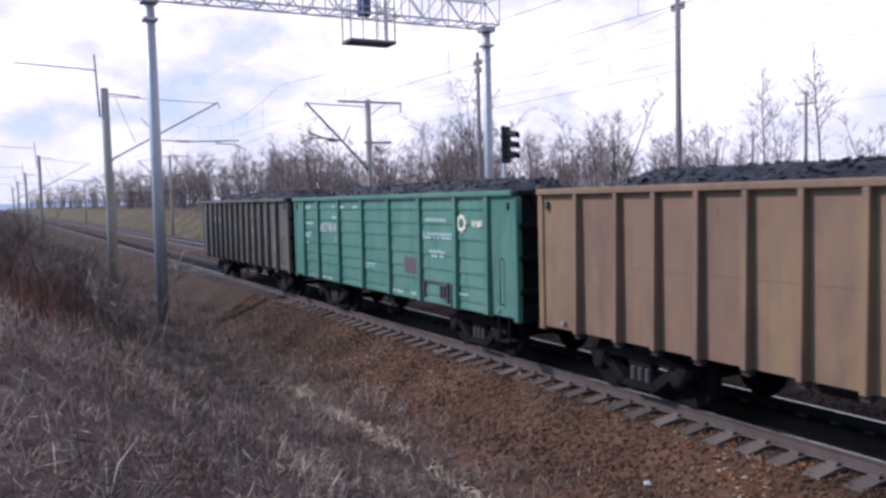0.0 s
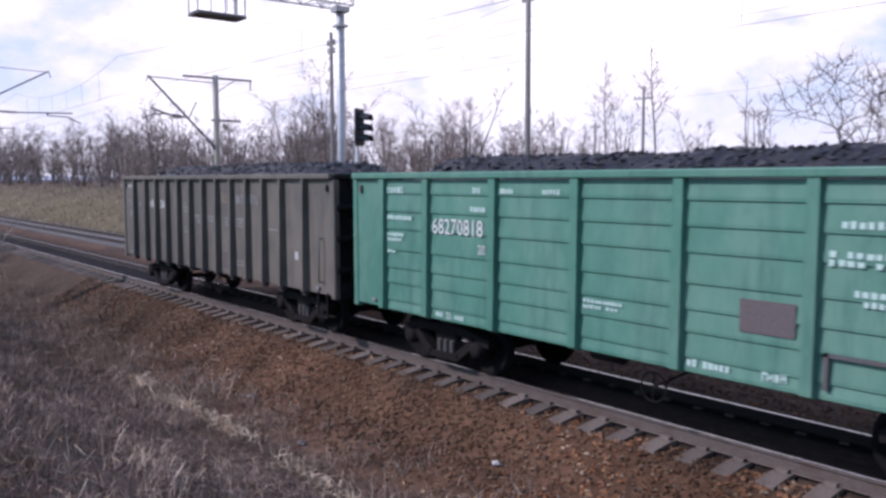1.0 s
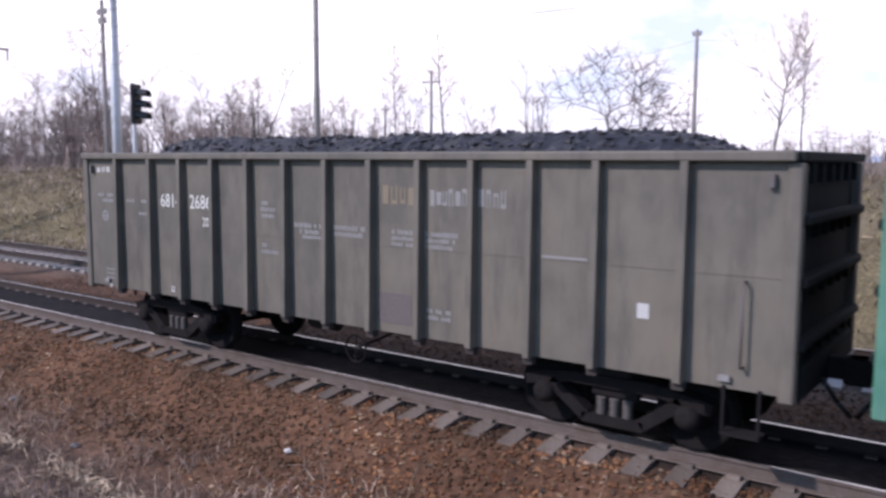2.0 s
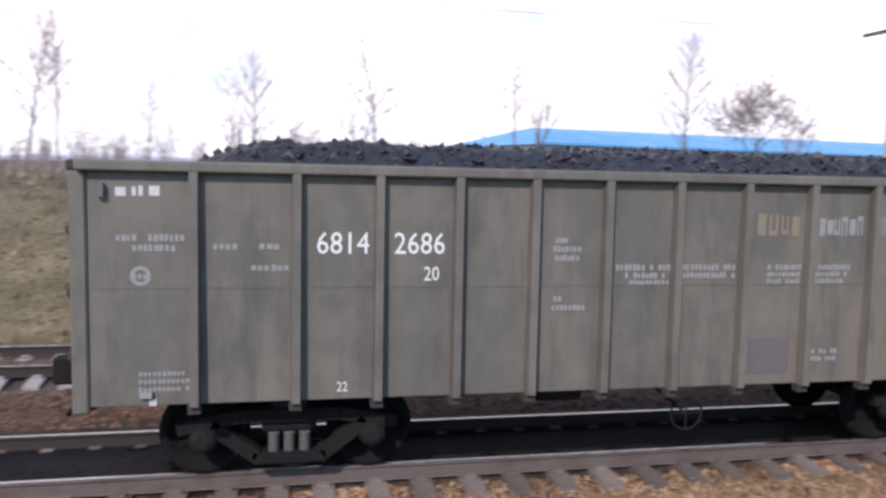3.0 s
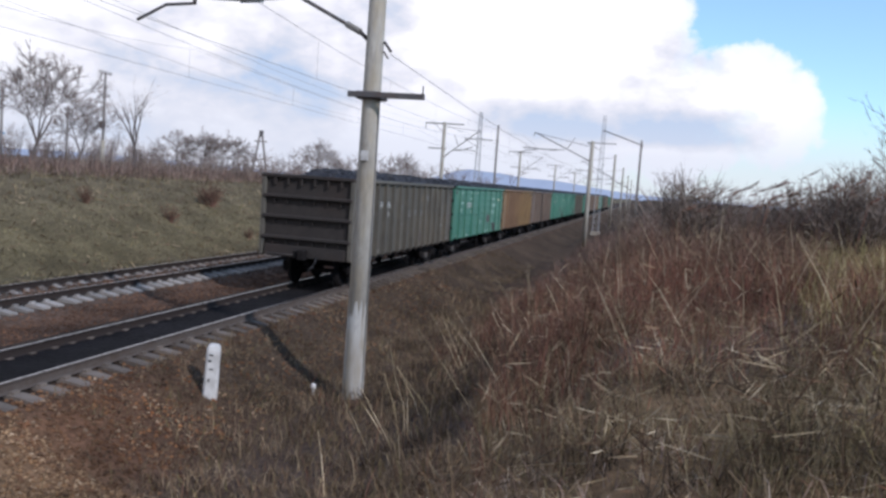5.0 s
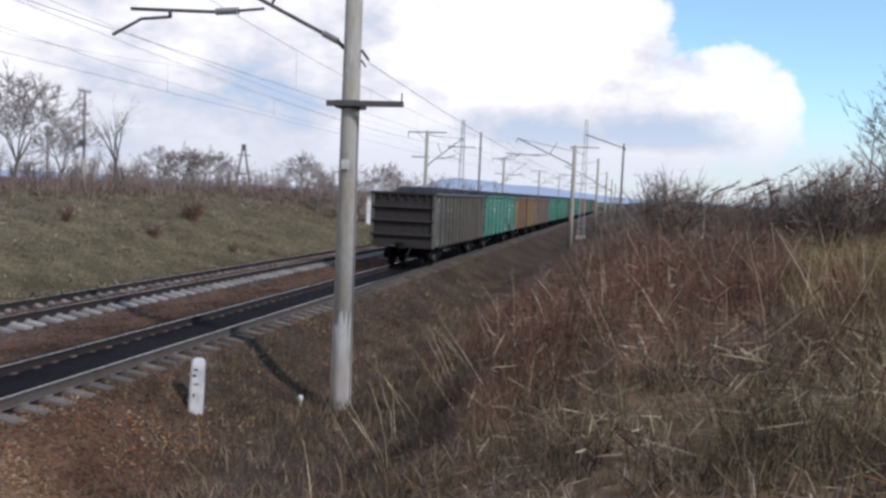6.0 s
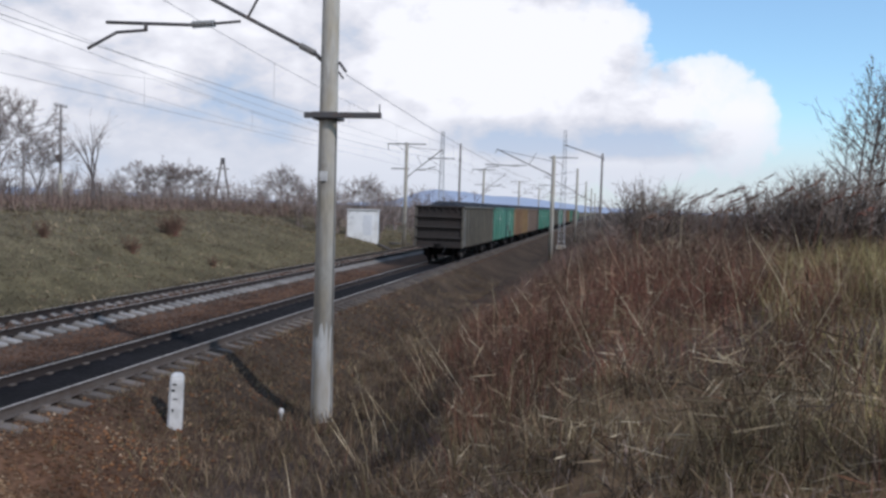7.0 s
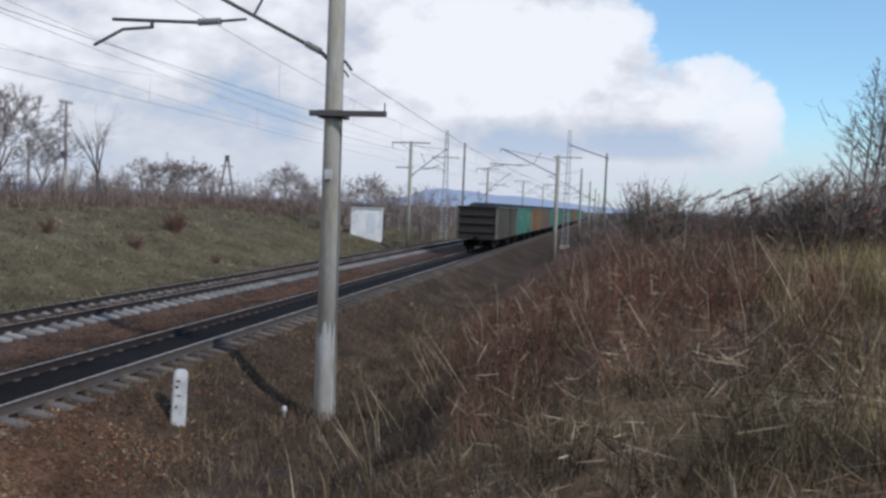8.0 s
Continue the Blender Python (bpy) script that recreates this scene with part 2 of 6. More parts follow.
M_GROUND = ground_mat()
M_BALLAST = island_mat("ballast_stone", [(0.165, 0.074, 0.034), (0.045, 0.026, 0.018), (0.23, 0.112, 0.052), (0.085, 0.045, 0.028), (0.16, 0.066, 0.029), (0.055, 0.04, 0.031), (0.175, 0.105, 0.058), (0.26, 0.19, 0.13)], patches=(0.10, 0.06, 0.036))
M_BALLAST_TAN = island_mat("tan_gravel", [(0.21, 0.134, 0.074), (0.12, 0.075, 0.045), (0.26, 0.17, 0.098), (0.15, 0.092, 0.053), (0.20, 0.112, 0.055), (0.31, 0.23, 0.15)])
M_STRAW = island_mat("dead_grass", [(0.37, 0.285, 0.215), (0.17, 0.125, 0.108), (0.50, 0.40, 0.30), (0.14, 0.10, 0.09), (0.33, 0.245, 0.19), (0.21, 0.155, 0.138), (0.60, 0.50, 0.38)], patches=(0.25, 0.18, 0.14))
M_PALESTRAW = island_mat("pale_straw", [(0.52, 0.42, 0.28), (0.34, 0.27, 0.17), (0.62, 0.52, 0.36), (0.26, 0.21, 0.12), (0.45, 0.36, 0.23)])
M_RIDGE = island_mat("matted_straw", [(0.42, 0.335, 0.245), (0.29, 0.225, 0.16), (0.50, 0.41, 0.305), (0.36, 0.28, 0.20)], clump=0.05)
M_BANKGRASS = island_mat("bank_grass", [(0.19, 0.155, 0.09), (0.13, 0.108, 0.06), (0.24, 0.195, 0.12), (0.12, 0.105, 0.055), (0.17, 0.13, 0.088)], patches=(0.15, 0.128, 0.068))
M_BRUSH = island_mat("brush_stem", [(0.115, 0.066, 0.050), (0.05, 0.032, 0.029), (0.17, 0.088, 0.062), (0.07, 0.043, 0.037), (0.21, 0.14, 0.092), (0.15, 0.060, 0.042)], patches=(0.18, 0.068, 0.046))
M_FARBRUSH = island_mat("grey_brush_stem", [(0.17, 0.122, 0.10), (0.10, 0.07, 0.06), (0.23, 0.165, 0.13), (0.13, 0.088, 0.074), (0.20, 0.12, 0.092)])
M_REED = island_mat("dry_reed", [(0.29, 0.23, 0.155), (0.18, 0.14, 0.095), (0.40, 0.33, 0.23), (0.12, 0.092, 0.066), (0.23, 0.175, 0.115), (0.095, 0.072, 0.052)])
M_NEARGRASS = island_mat("olive_straw_grass", [(0.26, 0.205, 0.115), (0.15, 0.12, 0.062), (0.36, 0.29, 0.175), (0.11, 0.085, 0.05), (0.21, 0.165, 0.09)])
M_YELLOWGRASS = island_mat("yellow_green_grass", [(0.36, 0.29, 0.135), (0.24, 0.20, 0.085), (0.45, 0.37, 0.19), (0.16, 0.15, 0.055), (0.24, 0.185, 0.095), (0.11, 0.085, 0.05)])
M_LITTER = island_mat("plant_litter", [(0.13, 0.088, 0.06), (0.05, 0.036, 0.027), (0.24, 0.165, 0.10), (0.075, 0.05, 0.036), (0.38, 0.30, 0.19), (0.16, 0.08, 0.047), (0.04, 0.03, 0.023), (0.54, 0.45, 0.31)])
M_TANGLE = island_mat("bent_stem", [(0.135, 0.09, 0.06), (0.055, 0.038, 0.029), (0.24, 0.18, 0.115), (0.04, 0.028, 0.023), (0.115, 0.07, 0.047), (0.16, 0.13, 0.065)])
M_FOOTGRASS = island_mat("brown_grass", [(0.20, 0.14, 0.088), (0.09, 0.064, 0.044), (0.30, 0.23, 0.145), (0.07, 0.048, 0.035), (0.155, 0.10, 0.063), (0.13, 0.115, 0.05)])
# dead scrub whose colours are lightened to stand in for haze
M_HAZESCRUB = island_mat("haze_paled_dead_scrub", [(0.23, 0.185, 0.155), (0.16, 0.125, 0.105), (0.29, 0.24, 0.20), (0.13, 0.10, 0.088), (0.21, 0.165, 0.13)])
M_BARK = mat("grey_bark", (0.085, 0.068, 0.062), (0.15, 0.125, 0.115), 2.0, 0.9, 0.5, vary=0.2)
M_TWIG = island_mat("bare_twig", [(0.19, 0.148, 0.13), (0.27, 0.215, 0.19), (0.14, 0.108, 0.096), (0.32, 0.26, 0.23)])
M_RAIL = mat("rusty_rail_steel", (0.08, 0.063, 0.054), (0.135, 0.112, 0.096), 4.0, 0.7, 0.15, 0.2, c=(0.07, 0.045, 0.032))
M_RAILDARK = mat("dark_rail_steel", (0.022, 0.016, 0.014), (0.04, 0.03, 0.026), 4.0, 0.8, 0.15, 0.1, c=(0.035, 0.022, 0.016))
M_SHINE = mat("worn_rail_head", (0.42, 0.41, 0.41), (0.55, 0.54, 0.54), 6.0, 0.28, 0.05, 1.0, stretch=(0.1, 1, 1))
M_SLEEPER = mat("weathered_concrete", (0.105, 0.085, 0.07), (0.155, 0.13, 0.11), 3.0, 0.9, 0.3, c=(0.07, 0.048, 0.035), vary=0.35)
M_SLEEPER_PALE = mat("pale_concrete", (0.215, 0.198, 0.18), (0.32, 0.30, 0.278), 3.0, 0.9, 0.3, c=(0.22, 0.185, 0.16), vary=0.25)
M_CONCRETE = mat("mast_concrete", (0.29, 0.27, 0.235), (0.41, 0.385, 0.34), 2.0, 0.9, 0.35, c=(0.30, 0.25, 0.17), stain=0.8, stretch=(1, 1, 0.35), grime=(0.17, 0.14, 0.105))
M_WHITEWASH = mat("flaking_whitewash", (0.46, 0.45, 0.435), (0.58, 0.57, 0.55), 3.0, 0.9, 0.3, c=(0.30, 0.285, 0.265), stain=0.95)
M_FLAKED = mat("thin_limewash", (0.33, 0.325, 0.305), (0.44, 0.435, 0.415), 2.5, 0.9, 0.3, c=(0.27, 0.24, 0.19), stain=1.0, stretch=(1, 1, 0.3), grime=(0.20, 0.18, 0.14))
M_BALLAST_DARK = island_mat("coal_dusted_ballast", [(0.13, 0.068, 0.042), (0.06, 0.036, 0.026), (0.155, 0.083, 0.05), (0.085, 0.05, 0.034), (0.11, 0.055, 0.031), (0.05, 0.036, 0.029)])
M_IRON = mat("dark_painted_iron", (0.07, 0.066, 0.068), (0.12, 0.115, 0.115), 5.0, 0.6, 0.1, 0.2, c=(0.11, 0.075, 0.06))
M_GALV = mat("galvanised_steel", (0.36, 0.37, 0.38), (0.46, 0.47, 0.48), 5.0, 0.5, 0.1, 0.4, c=(0.30, 0.29, 0.28))
M_INSUL = mat("grey_porcelain", (0.22, 0.21, 0.20), (0.30, 0.29, 0.27), 5.0, 0.3, 0.0, spec=0.5)
M_WIRE = mat("weathered_wire", (0.10, 0.10, 0.10), (0.16, 0.155, 0.15), 5.0, 0.6, 0.0, 0.4)
M_WOOD = mat("grey_pole_wood", (0.17, 0.15, 0.14), (0.27, 0.25, 0.235), 3.0, 0.9, 0.4, stretch=(1, 1, 0.1))
M_BLACK = mat("black_enamel", (0.012, 0.012, 0.013), (0.022, 0.022, 0.024), 5.0, 0.5, 0.0)
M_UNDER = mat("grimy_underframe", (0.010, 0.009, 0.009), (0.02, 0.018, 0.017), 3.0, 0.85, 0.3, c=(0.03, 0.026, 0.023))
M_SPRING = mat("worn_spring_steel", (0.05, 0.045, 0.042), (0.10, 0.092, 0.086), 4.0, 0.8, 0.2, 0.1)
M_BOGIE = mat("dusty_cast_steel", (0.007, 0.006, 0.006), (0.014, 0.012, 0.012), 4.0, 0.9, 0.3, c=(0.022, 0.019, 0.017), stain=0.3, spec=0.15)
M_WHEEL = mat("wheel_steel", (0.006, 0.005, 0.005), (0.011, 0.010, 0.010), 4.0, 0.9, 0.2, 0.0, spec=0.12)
M_COAL = mat("coal", (0.012, 0.012, 0.015), (0.036, 0.035, 0.041), 1.6, 0.55, 1.0, c=(0.018, 0.018, 0.021), spec=0.4, island=0.75)
M_GREY = mat("grey_brown_wagon_paint", (0.080, 0.073, 0.060), (0.106, 0.096, 0.079), 0.5, 0.62, 0.06, c=(0.142, 0.122, 0.094), stain=0.8, stretch=(1, 1, 0.6), grime=(0.055, 0.05, 0.044))
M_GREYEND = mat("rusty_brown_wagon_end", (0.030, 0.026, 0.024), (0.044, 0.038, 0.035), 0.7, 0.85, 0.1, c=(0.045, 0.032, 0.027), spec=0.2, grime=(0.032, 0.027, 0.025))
# coal grime plus the shade of ends turned from the sun, both as base colour
M_SOOTSHADE = mat("sooty_shaded_wagon_end", (0.007, 0.008, 0.008), (0.013, 0.014, 0.014), 0.8, 0.9, 0.1, c=(0.010, 0.018, 0.016), spec=0.15)
M_GREEN = mat("green_wagon_paint", (0.046, 0.152, 0.104), (0.066, 0.188, 0.132), 0.5, 0.55, 0.04, c=(0.108, 0.208, 0.152), stain=0.7, stretch=(1, 1, 0.6), grime=(0.030, 0.095, 0.072))
M_ORANGE = mat("tan_orange_wagon_paint", (0.17, 0.102, 0.062), (0.215, 0.133, 0.081), 0.3, 0.65, 0.06, c=(0.26, 0.175, 0.078), stain=0.75, stretch=(1, 1, 0.5), grime=(0.11, 0.08, 0.062))
M_BROWN = mat("dull_brown_wagon_paint", (0.15, 0.11, 0.088), (0.19, 0.14, 0.11), 0.5, 0.7, 0.06, c=(0.12, 0.095, 0.08), grime=(0.085, 0.066, 0.056))
M_LETTER = mat("white_stencil_paint", (0.46, 0.455, 0.42), (0.62, 0.615, 0.575), 6.0, 0.7, 0.0)
M_FADED = mat("faded_white_paint", (0.30, 0.295, 0.28), (0.46, 0.455, 0.44), 9.0, 0.7, 0.0)
M_FAINT = mat("worn_stencil_paint", (0.15, 0.144, 0.136), (0.24, 0.232, 0.22), 9.0, 0.7, 0.0)
M_GREENMARK = mat("worn_pale_marking", (0.30, 0.45, 0.38), (0.45, 0.56, 0.50), 9.0, 0.7, 0.0)
M_YELLOW = mat("ochre_mark_paint", (0.145, 0.118, 0.085), (0.19, 0.15, 0.10), 8.0, 0.7, 0.0)
M_CREAM = mat("cream_mark_paint", (0.66, 0.62, 0.42), (0.74, 0.70, 0.52), 8.0, 0.7, 0.0)
M_PATCH = mat("dull_primer_patch", (0.085, 0.07, 0.068), (0.115, 0.095, 0.09), 3.0, 0.8, 0.0)
M_ROOFBLUE = mat("blue_sheet_roof", (0.055, 0.21, 0.40), (0.085, 0.27, 0.45), 0.3, 0.6, 0.0, c=(0.16, 0.33, 0.47))
M_WALLORANGE = mat("orange_cladding", (0.52, 0.15, 0.07), (0.60, 0.19, 0.09), 0.3, 0.7, 0.0)
M_WALLPALE = mat("pale_cladding", (0.55, 0.56, 0.58), (0.66, 0.67, 0.68), 0.3, 0.7, 0.0)
M_HUT = mat("limewashed_hut_wall", (0.66, 0.66, 0.65), (0.78, 0.78, 0.77), 1.2, 0.85, 0.1, c=(0.5, 0.48, 0.45), stain=0.6)
M_GLASS = mat("dark_window_glass", (0.03, 0.035, 0.04), (0.05, 0.055, 0.06), 1.0, 0.12, 0.0, spec=0.6)
# the blue of distance haze is painted into the hills' base colour
M_HILL = mat("far_haze_blue_hills", (0.31, 0.355, 0.44), (0.34, 0.385, 0.475), 0.004, 1.0, 0.0)
M_BLUEBOX = mat("blue_signal_box", (0.05, 0.08, 0.20), (0.07, 0.11, 0.25), 5.0, 0.5, 0.0)

# ---------------------------------------------------------------- mesh tools


def box(bm, x0, x1, y0, y1, z0, z1):
    v = [bm.verts.new((x, y, z)) for x in (x0, x1) for y in (y0, y1) for z in (z0, z1)]
    for f in ((0, 1, 3, 2), (4, 6, 7, 5), (0, 4, 5, 1), (2, 3, 7, 6), (0, 2, 6, 4), (1, 5, 7, 3)):
        bm.faces.new([v[i] for i in f])


def boxes(*rows):
    bm = bmesh.new()
    for r in rows:
        box(bm, *r)
    return bm


def bevelled(bm, w=0.01, seg=1):
    bmesh.ops.bevel(bm, geom=bm.edges[:], offset=w, segments=seg, affect="EDGES", profile=0.5)
    return bm


def tube(bm, a, b, r0, r1=None, n=8, cap=True):
    """A tapered round bar from a to b."""
    a, b = Vector(a), Vector(b)
    r1 = r0 if r1 is None else r1
    d = (b - a).normalized()
    u = d.orthogonal().normalized()
    w = d.cross(u)
    rings = []
    for p, r in ((a, r0), (b, r1)):
        rings.append([bm.verts.new(p + (u * math.cos(6.28318 * i / n) + w * math.sin(6.28318 * i / n)) * r) for i in range(n)])
    for i in range(n):
        j = (i + 1) % n
        bm.faces.new((rings[0][i], rings[0][j], rings[1][j], rings[1][i])).smooth = n > 5
    if cap:
        bm.faces.new(rings[0][::-1])
        bm.faces.new(rings[1])


def tubes(rows, n=6):
    bm = bmesh.new()
    for a, b, r in rows:
        tube(bm, a, b, r, n=n)
    return bm


def turned(bm, rings, n=16, axis="z"):
    """Stacked rings (radius, height) closed at both ends."""
    loops = []
    for r, h in rings:
        loop = []
        for i in range(n):
            c, s = r * math.cos(6.28318 * i / n), r * math.sin(6.28318 * i / n)
            loop.append(bm.verts.new({"z": (c, s, h), "y": (c, h, s), "x": (h, c, s)}[axis]))
        loops.append(loop)
    for a, b in zip(loops, loops[1:]):
        for i in range(n):
            bm.faces.new((a[i], a[(i + 1) % n], b[(i + 1) % n], b[i])).smooth = True
    bm.faces.new(loops[0][::-1])
    bm.faces.new(loops[-1])
    return bm


def prism(bm, pts, x0, x1):
    """A y-z outline drawn out along x."""
    a = [bm.verts.new((x0, y, z)) for y, z in pts]
    b = [bm.verts.new((x1, y, z)) for y, z in pts]
    n = len(pts)
    for i in range(n):
        bm.faces.new((a[i], a[(i + 1) % n], b[(i + 1) % n], b[i]))
    bm.faces.new(a[::-1])
    bm.faces.new(b)


def mesh_of(name, bm, material):
    bmesh.ops.recalc_face_normals(bm, faces=bm.faces[:])
    me = bpy.data.meshes.new(name)
    bm.to_mesh(me)
    bm.free()
    me.materials.append(material)
    return me


def part(name, bm, material, parent=None, label="", at=None):
    me = bm if isinstance(bm, bpy.types.Mesh) else mesh_of(name, bm, material)
    ob = new(name, me)
    ob.parent = parent
    if at is not None:
        ob.matrix_basis = at
    if label:
        ob["label"] = label
    return ob


def thing(name, label, category, at=None, group="", kind=""):
    e = new(name)
    e.empty_display_size = 0.3
    if at is not None:
        e.matrix_basis = at
    return tagged(e, label, category, group, kind)


def raw_mesh(name, verts, faces, material):
    me = bpy.data.meshes.new(name)
    me.from_pydata(verts, [], faces)
    me.materials.append(material)
    return me


def text_mesh(txt, size, material, squeeze=0.8):
    cu = bpy.data.curves.new("lettering", "FONT")
    cu.body, cu.size, cu.extrude, cu.resolution_u = txt, size, 0.001, 2
    ob = new("lettering", cu)
    me = bpy.data.meshes.new_from_object(ob.evaluated_get(bpy.context.evaluated_depsgraph_get()))
    bpy.data.objects.remove(ob)
    me.transform(Matrix.Diagonal((squeeze, 1, 1, 1)))
    me.materials.clear()
    me.materials.append(material)
    return me


# ---------------------------------------------------------------- ground
YT, YT2 = 10.18, 15.61
PROFILE = [(-400, 3.4), (-60, 3.0), (-25, 2.5), (-10, 2.15), (-3, 1.8), (0, 1.5), (1.5, 0.7), (3.0, -0.2), (4.4, -0.9), (5.4, -1.15), (6.5, -1.2), (7.2, -1.05),
           (7.8, -0.82), (8.4, -0.48), (8.75, -0.27), (9.34, -0.25), (9.43, -0.165), (10.94, -0.165), (11.06, -0.17), (11.6, -0.2), (12.4, -0.36), (13.6, -0.38), (14.1, -0.29), (14.86, -0.27), (14.92, -0.205), (16.3, -0.205), (16.4, -0.27), (17.1, -0.29), (17.7, -0.42), (18.6, -0.72), (20.3, -0.68),
           (22, 0.05), (25, 1.35), (29, 2.35), (34, 2.75), (60, 3.0), (120, 3.2), (400, 3.4)]
PY, PZ = [p[0] for p in PROFILE], [p[1] for p in PROFILE]


def ground_z(x, y, rough=True):
    z = float(np.interp(y, PY, PZ))
    if y > 20.3:
        f = 1 - 0.8 * min(1, max(0, (x - 82) / 50))
        # the foot of the bank opens out round the hut
        f *= 1 - 0.45 * min(1, max(0, (x - 60) / 10)) * min(1, max(0, (33 - y) / 6))
        z = -0.68 + (z + 0.68) * f
    if y < 4.4:
        z = -0.9 + (z + 0.9) * (1 + 0.10 * min(1, max(0, (x - 3) / 14)) - 0.25 * min(1, max(0, (-x - 14) / 25)))
    if rough and (y < 7.4 or y > 18):
        k = min(1, max(0, (7.4 - y) / 2)) if y < 7.4 else min(1, (y - 18) / 2)
        k *= 1 if abs(x) < 200 and abs(y) < 120 else 0
        z += k * (0.13 * noise.noise((x * 0.45, y * 0.45, 0)) + 0.06 * noise.noise((x * 1.6, y * 1.6, 5)))
    return z


def build_ground():
    xs = sorted({*np.linspace(-40, 45, 190).round(2), *np.linspace(-130, 130, 105).round(2), -3000, -2000, -1200, -700, -400, -250, -180, 180, 250, 400, 700, 1200, 2000, 3000})
    ys = sorted({*PY, *np.linspace(-12, 34, 116).round(2), *np.linspace(-60, 120, 46).round(2), -2500, -1200, -700, -250, -120, 200, 280, 700, 1200, 2500})
    verts = [(x, y, ground_z(x, y)) for x in xs for y in ys]
    n = len(ys)
    faces = [(i * n + j, (i + 1) * n + j, (i + 1) * n + j + 1, i * n + j + 1) for i in range(len(xs) - 1) for j in range(n - 1)]
    me = raw_mesh("ground", verts, faces, M_GROUND)
    me.polygons.foreach_set("use_smooth", [True] * len(faces))
    tagged(new("ground", me), "bare spring ground of dead grass, earth and stained ballast", "ground", kind="structure")


build_ground()


def build_hills():
    bm = bmesh.new()
    n = 360
    prev = None
    for i in range(n + 1):
        a = math.tau * i / n
        d = 2300
        # one broad hump stands over the far end of the line
        hump = 34 * math.exp(-((math.degrees(a) - 12.2) / 2.2) ** 2) + 9 * math.exp(-((math.degrees(a) - 9.6) / 0.9) ** 2) + 20 * math.exp(-((math.degrees(a) - 7) / 4) ** 2)
        h = 8 + 14 * (noise.noise((math.cos(a) * 4, math.sin(a) * 4, 2)) + 0.4) + hump
        ring = [bm.verts.new((d * k * math.cos(a), d * k * math.sin(a), z)) for k, z in ((0.93, -2), (0.97, max(2, h * 0.6)), (1.0, max(3, h)), (1.06, -2))]
        if prev:
            for j in range(3):
                bm.faces.new((prev[j], ring[j], ring[j + 1], prev[j + 1])).smooth = True
        prev = ring
    tagged(part("backdrop", bm, M_HILL), "low hills along the far horizon, coloured pale blue for haze", "hills", kind="structure")


build_hills()

# ---------------------------------------------------------------- things of the railway


def rail_bm(y, x0, x1):
    bm = bmesh.new()
    prism(bm, [(y - 0.075, -0.18), (y + 0.075, -0.18), (y + 0.07, -0.165), (y + 0.012, -0.15), (y + 0.012, -0.045), (y + 0.036, -0.035), (y + 0.036, -0.008),
               (y - 0.036, -0.008), (y - 0.036, -0.035), (y - 0.012, -0.045), (y - 0.012, -0.15), (y - 0.07, -0.165)], x0, x1)
    return bm


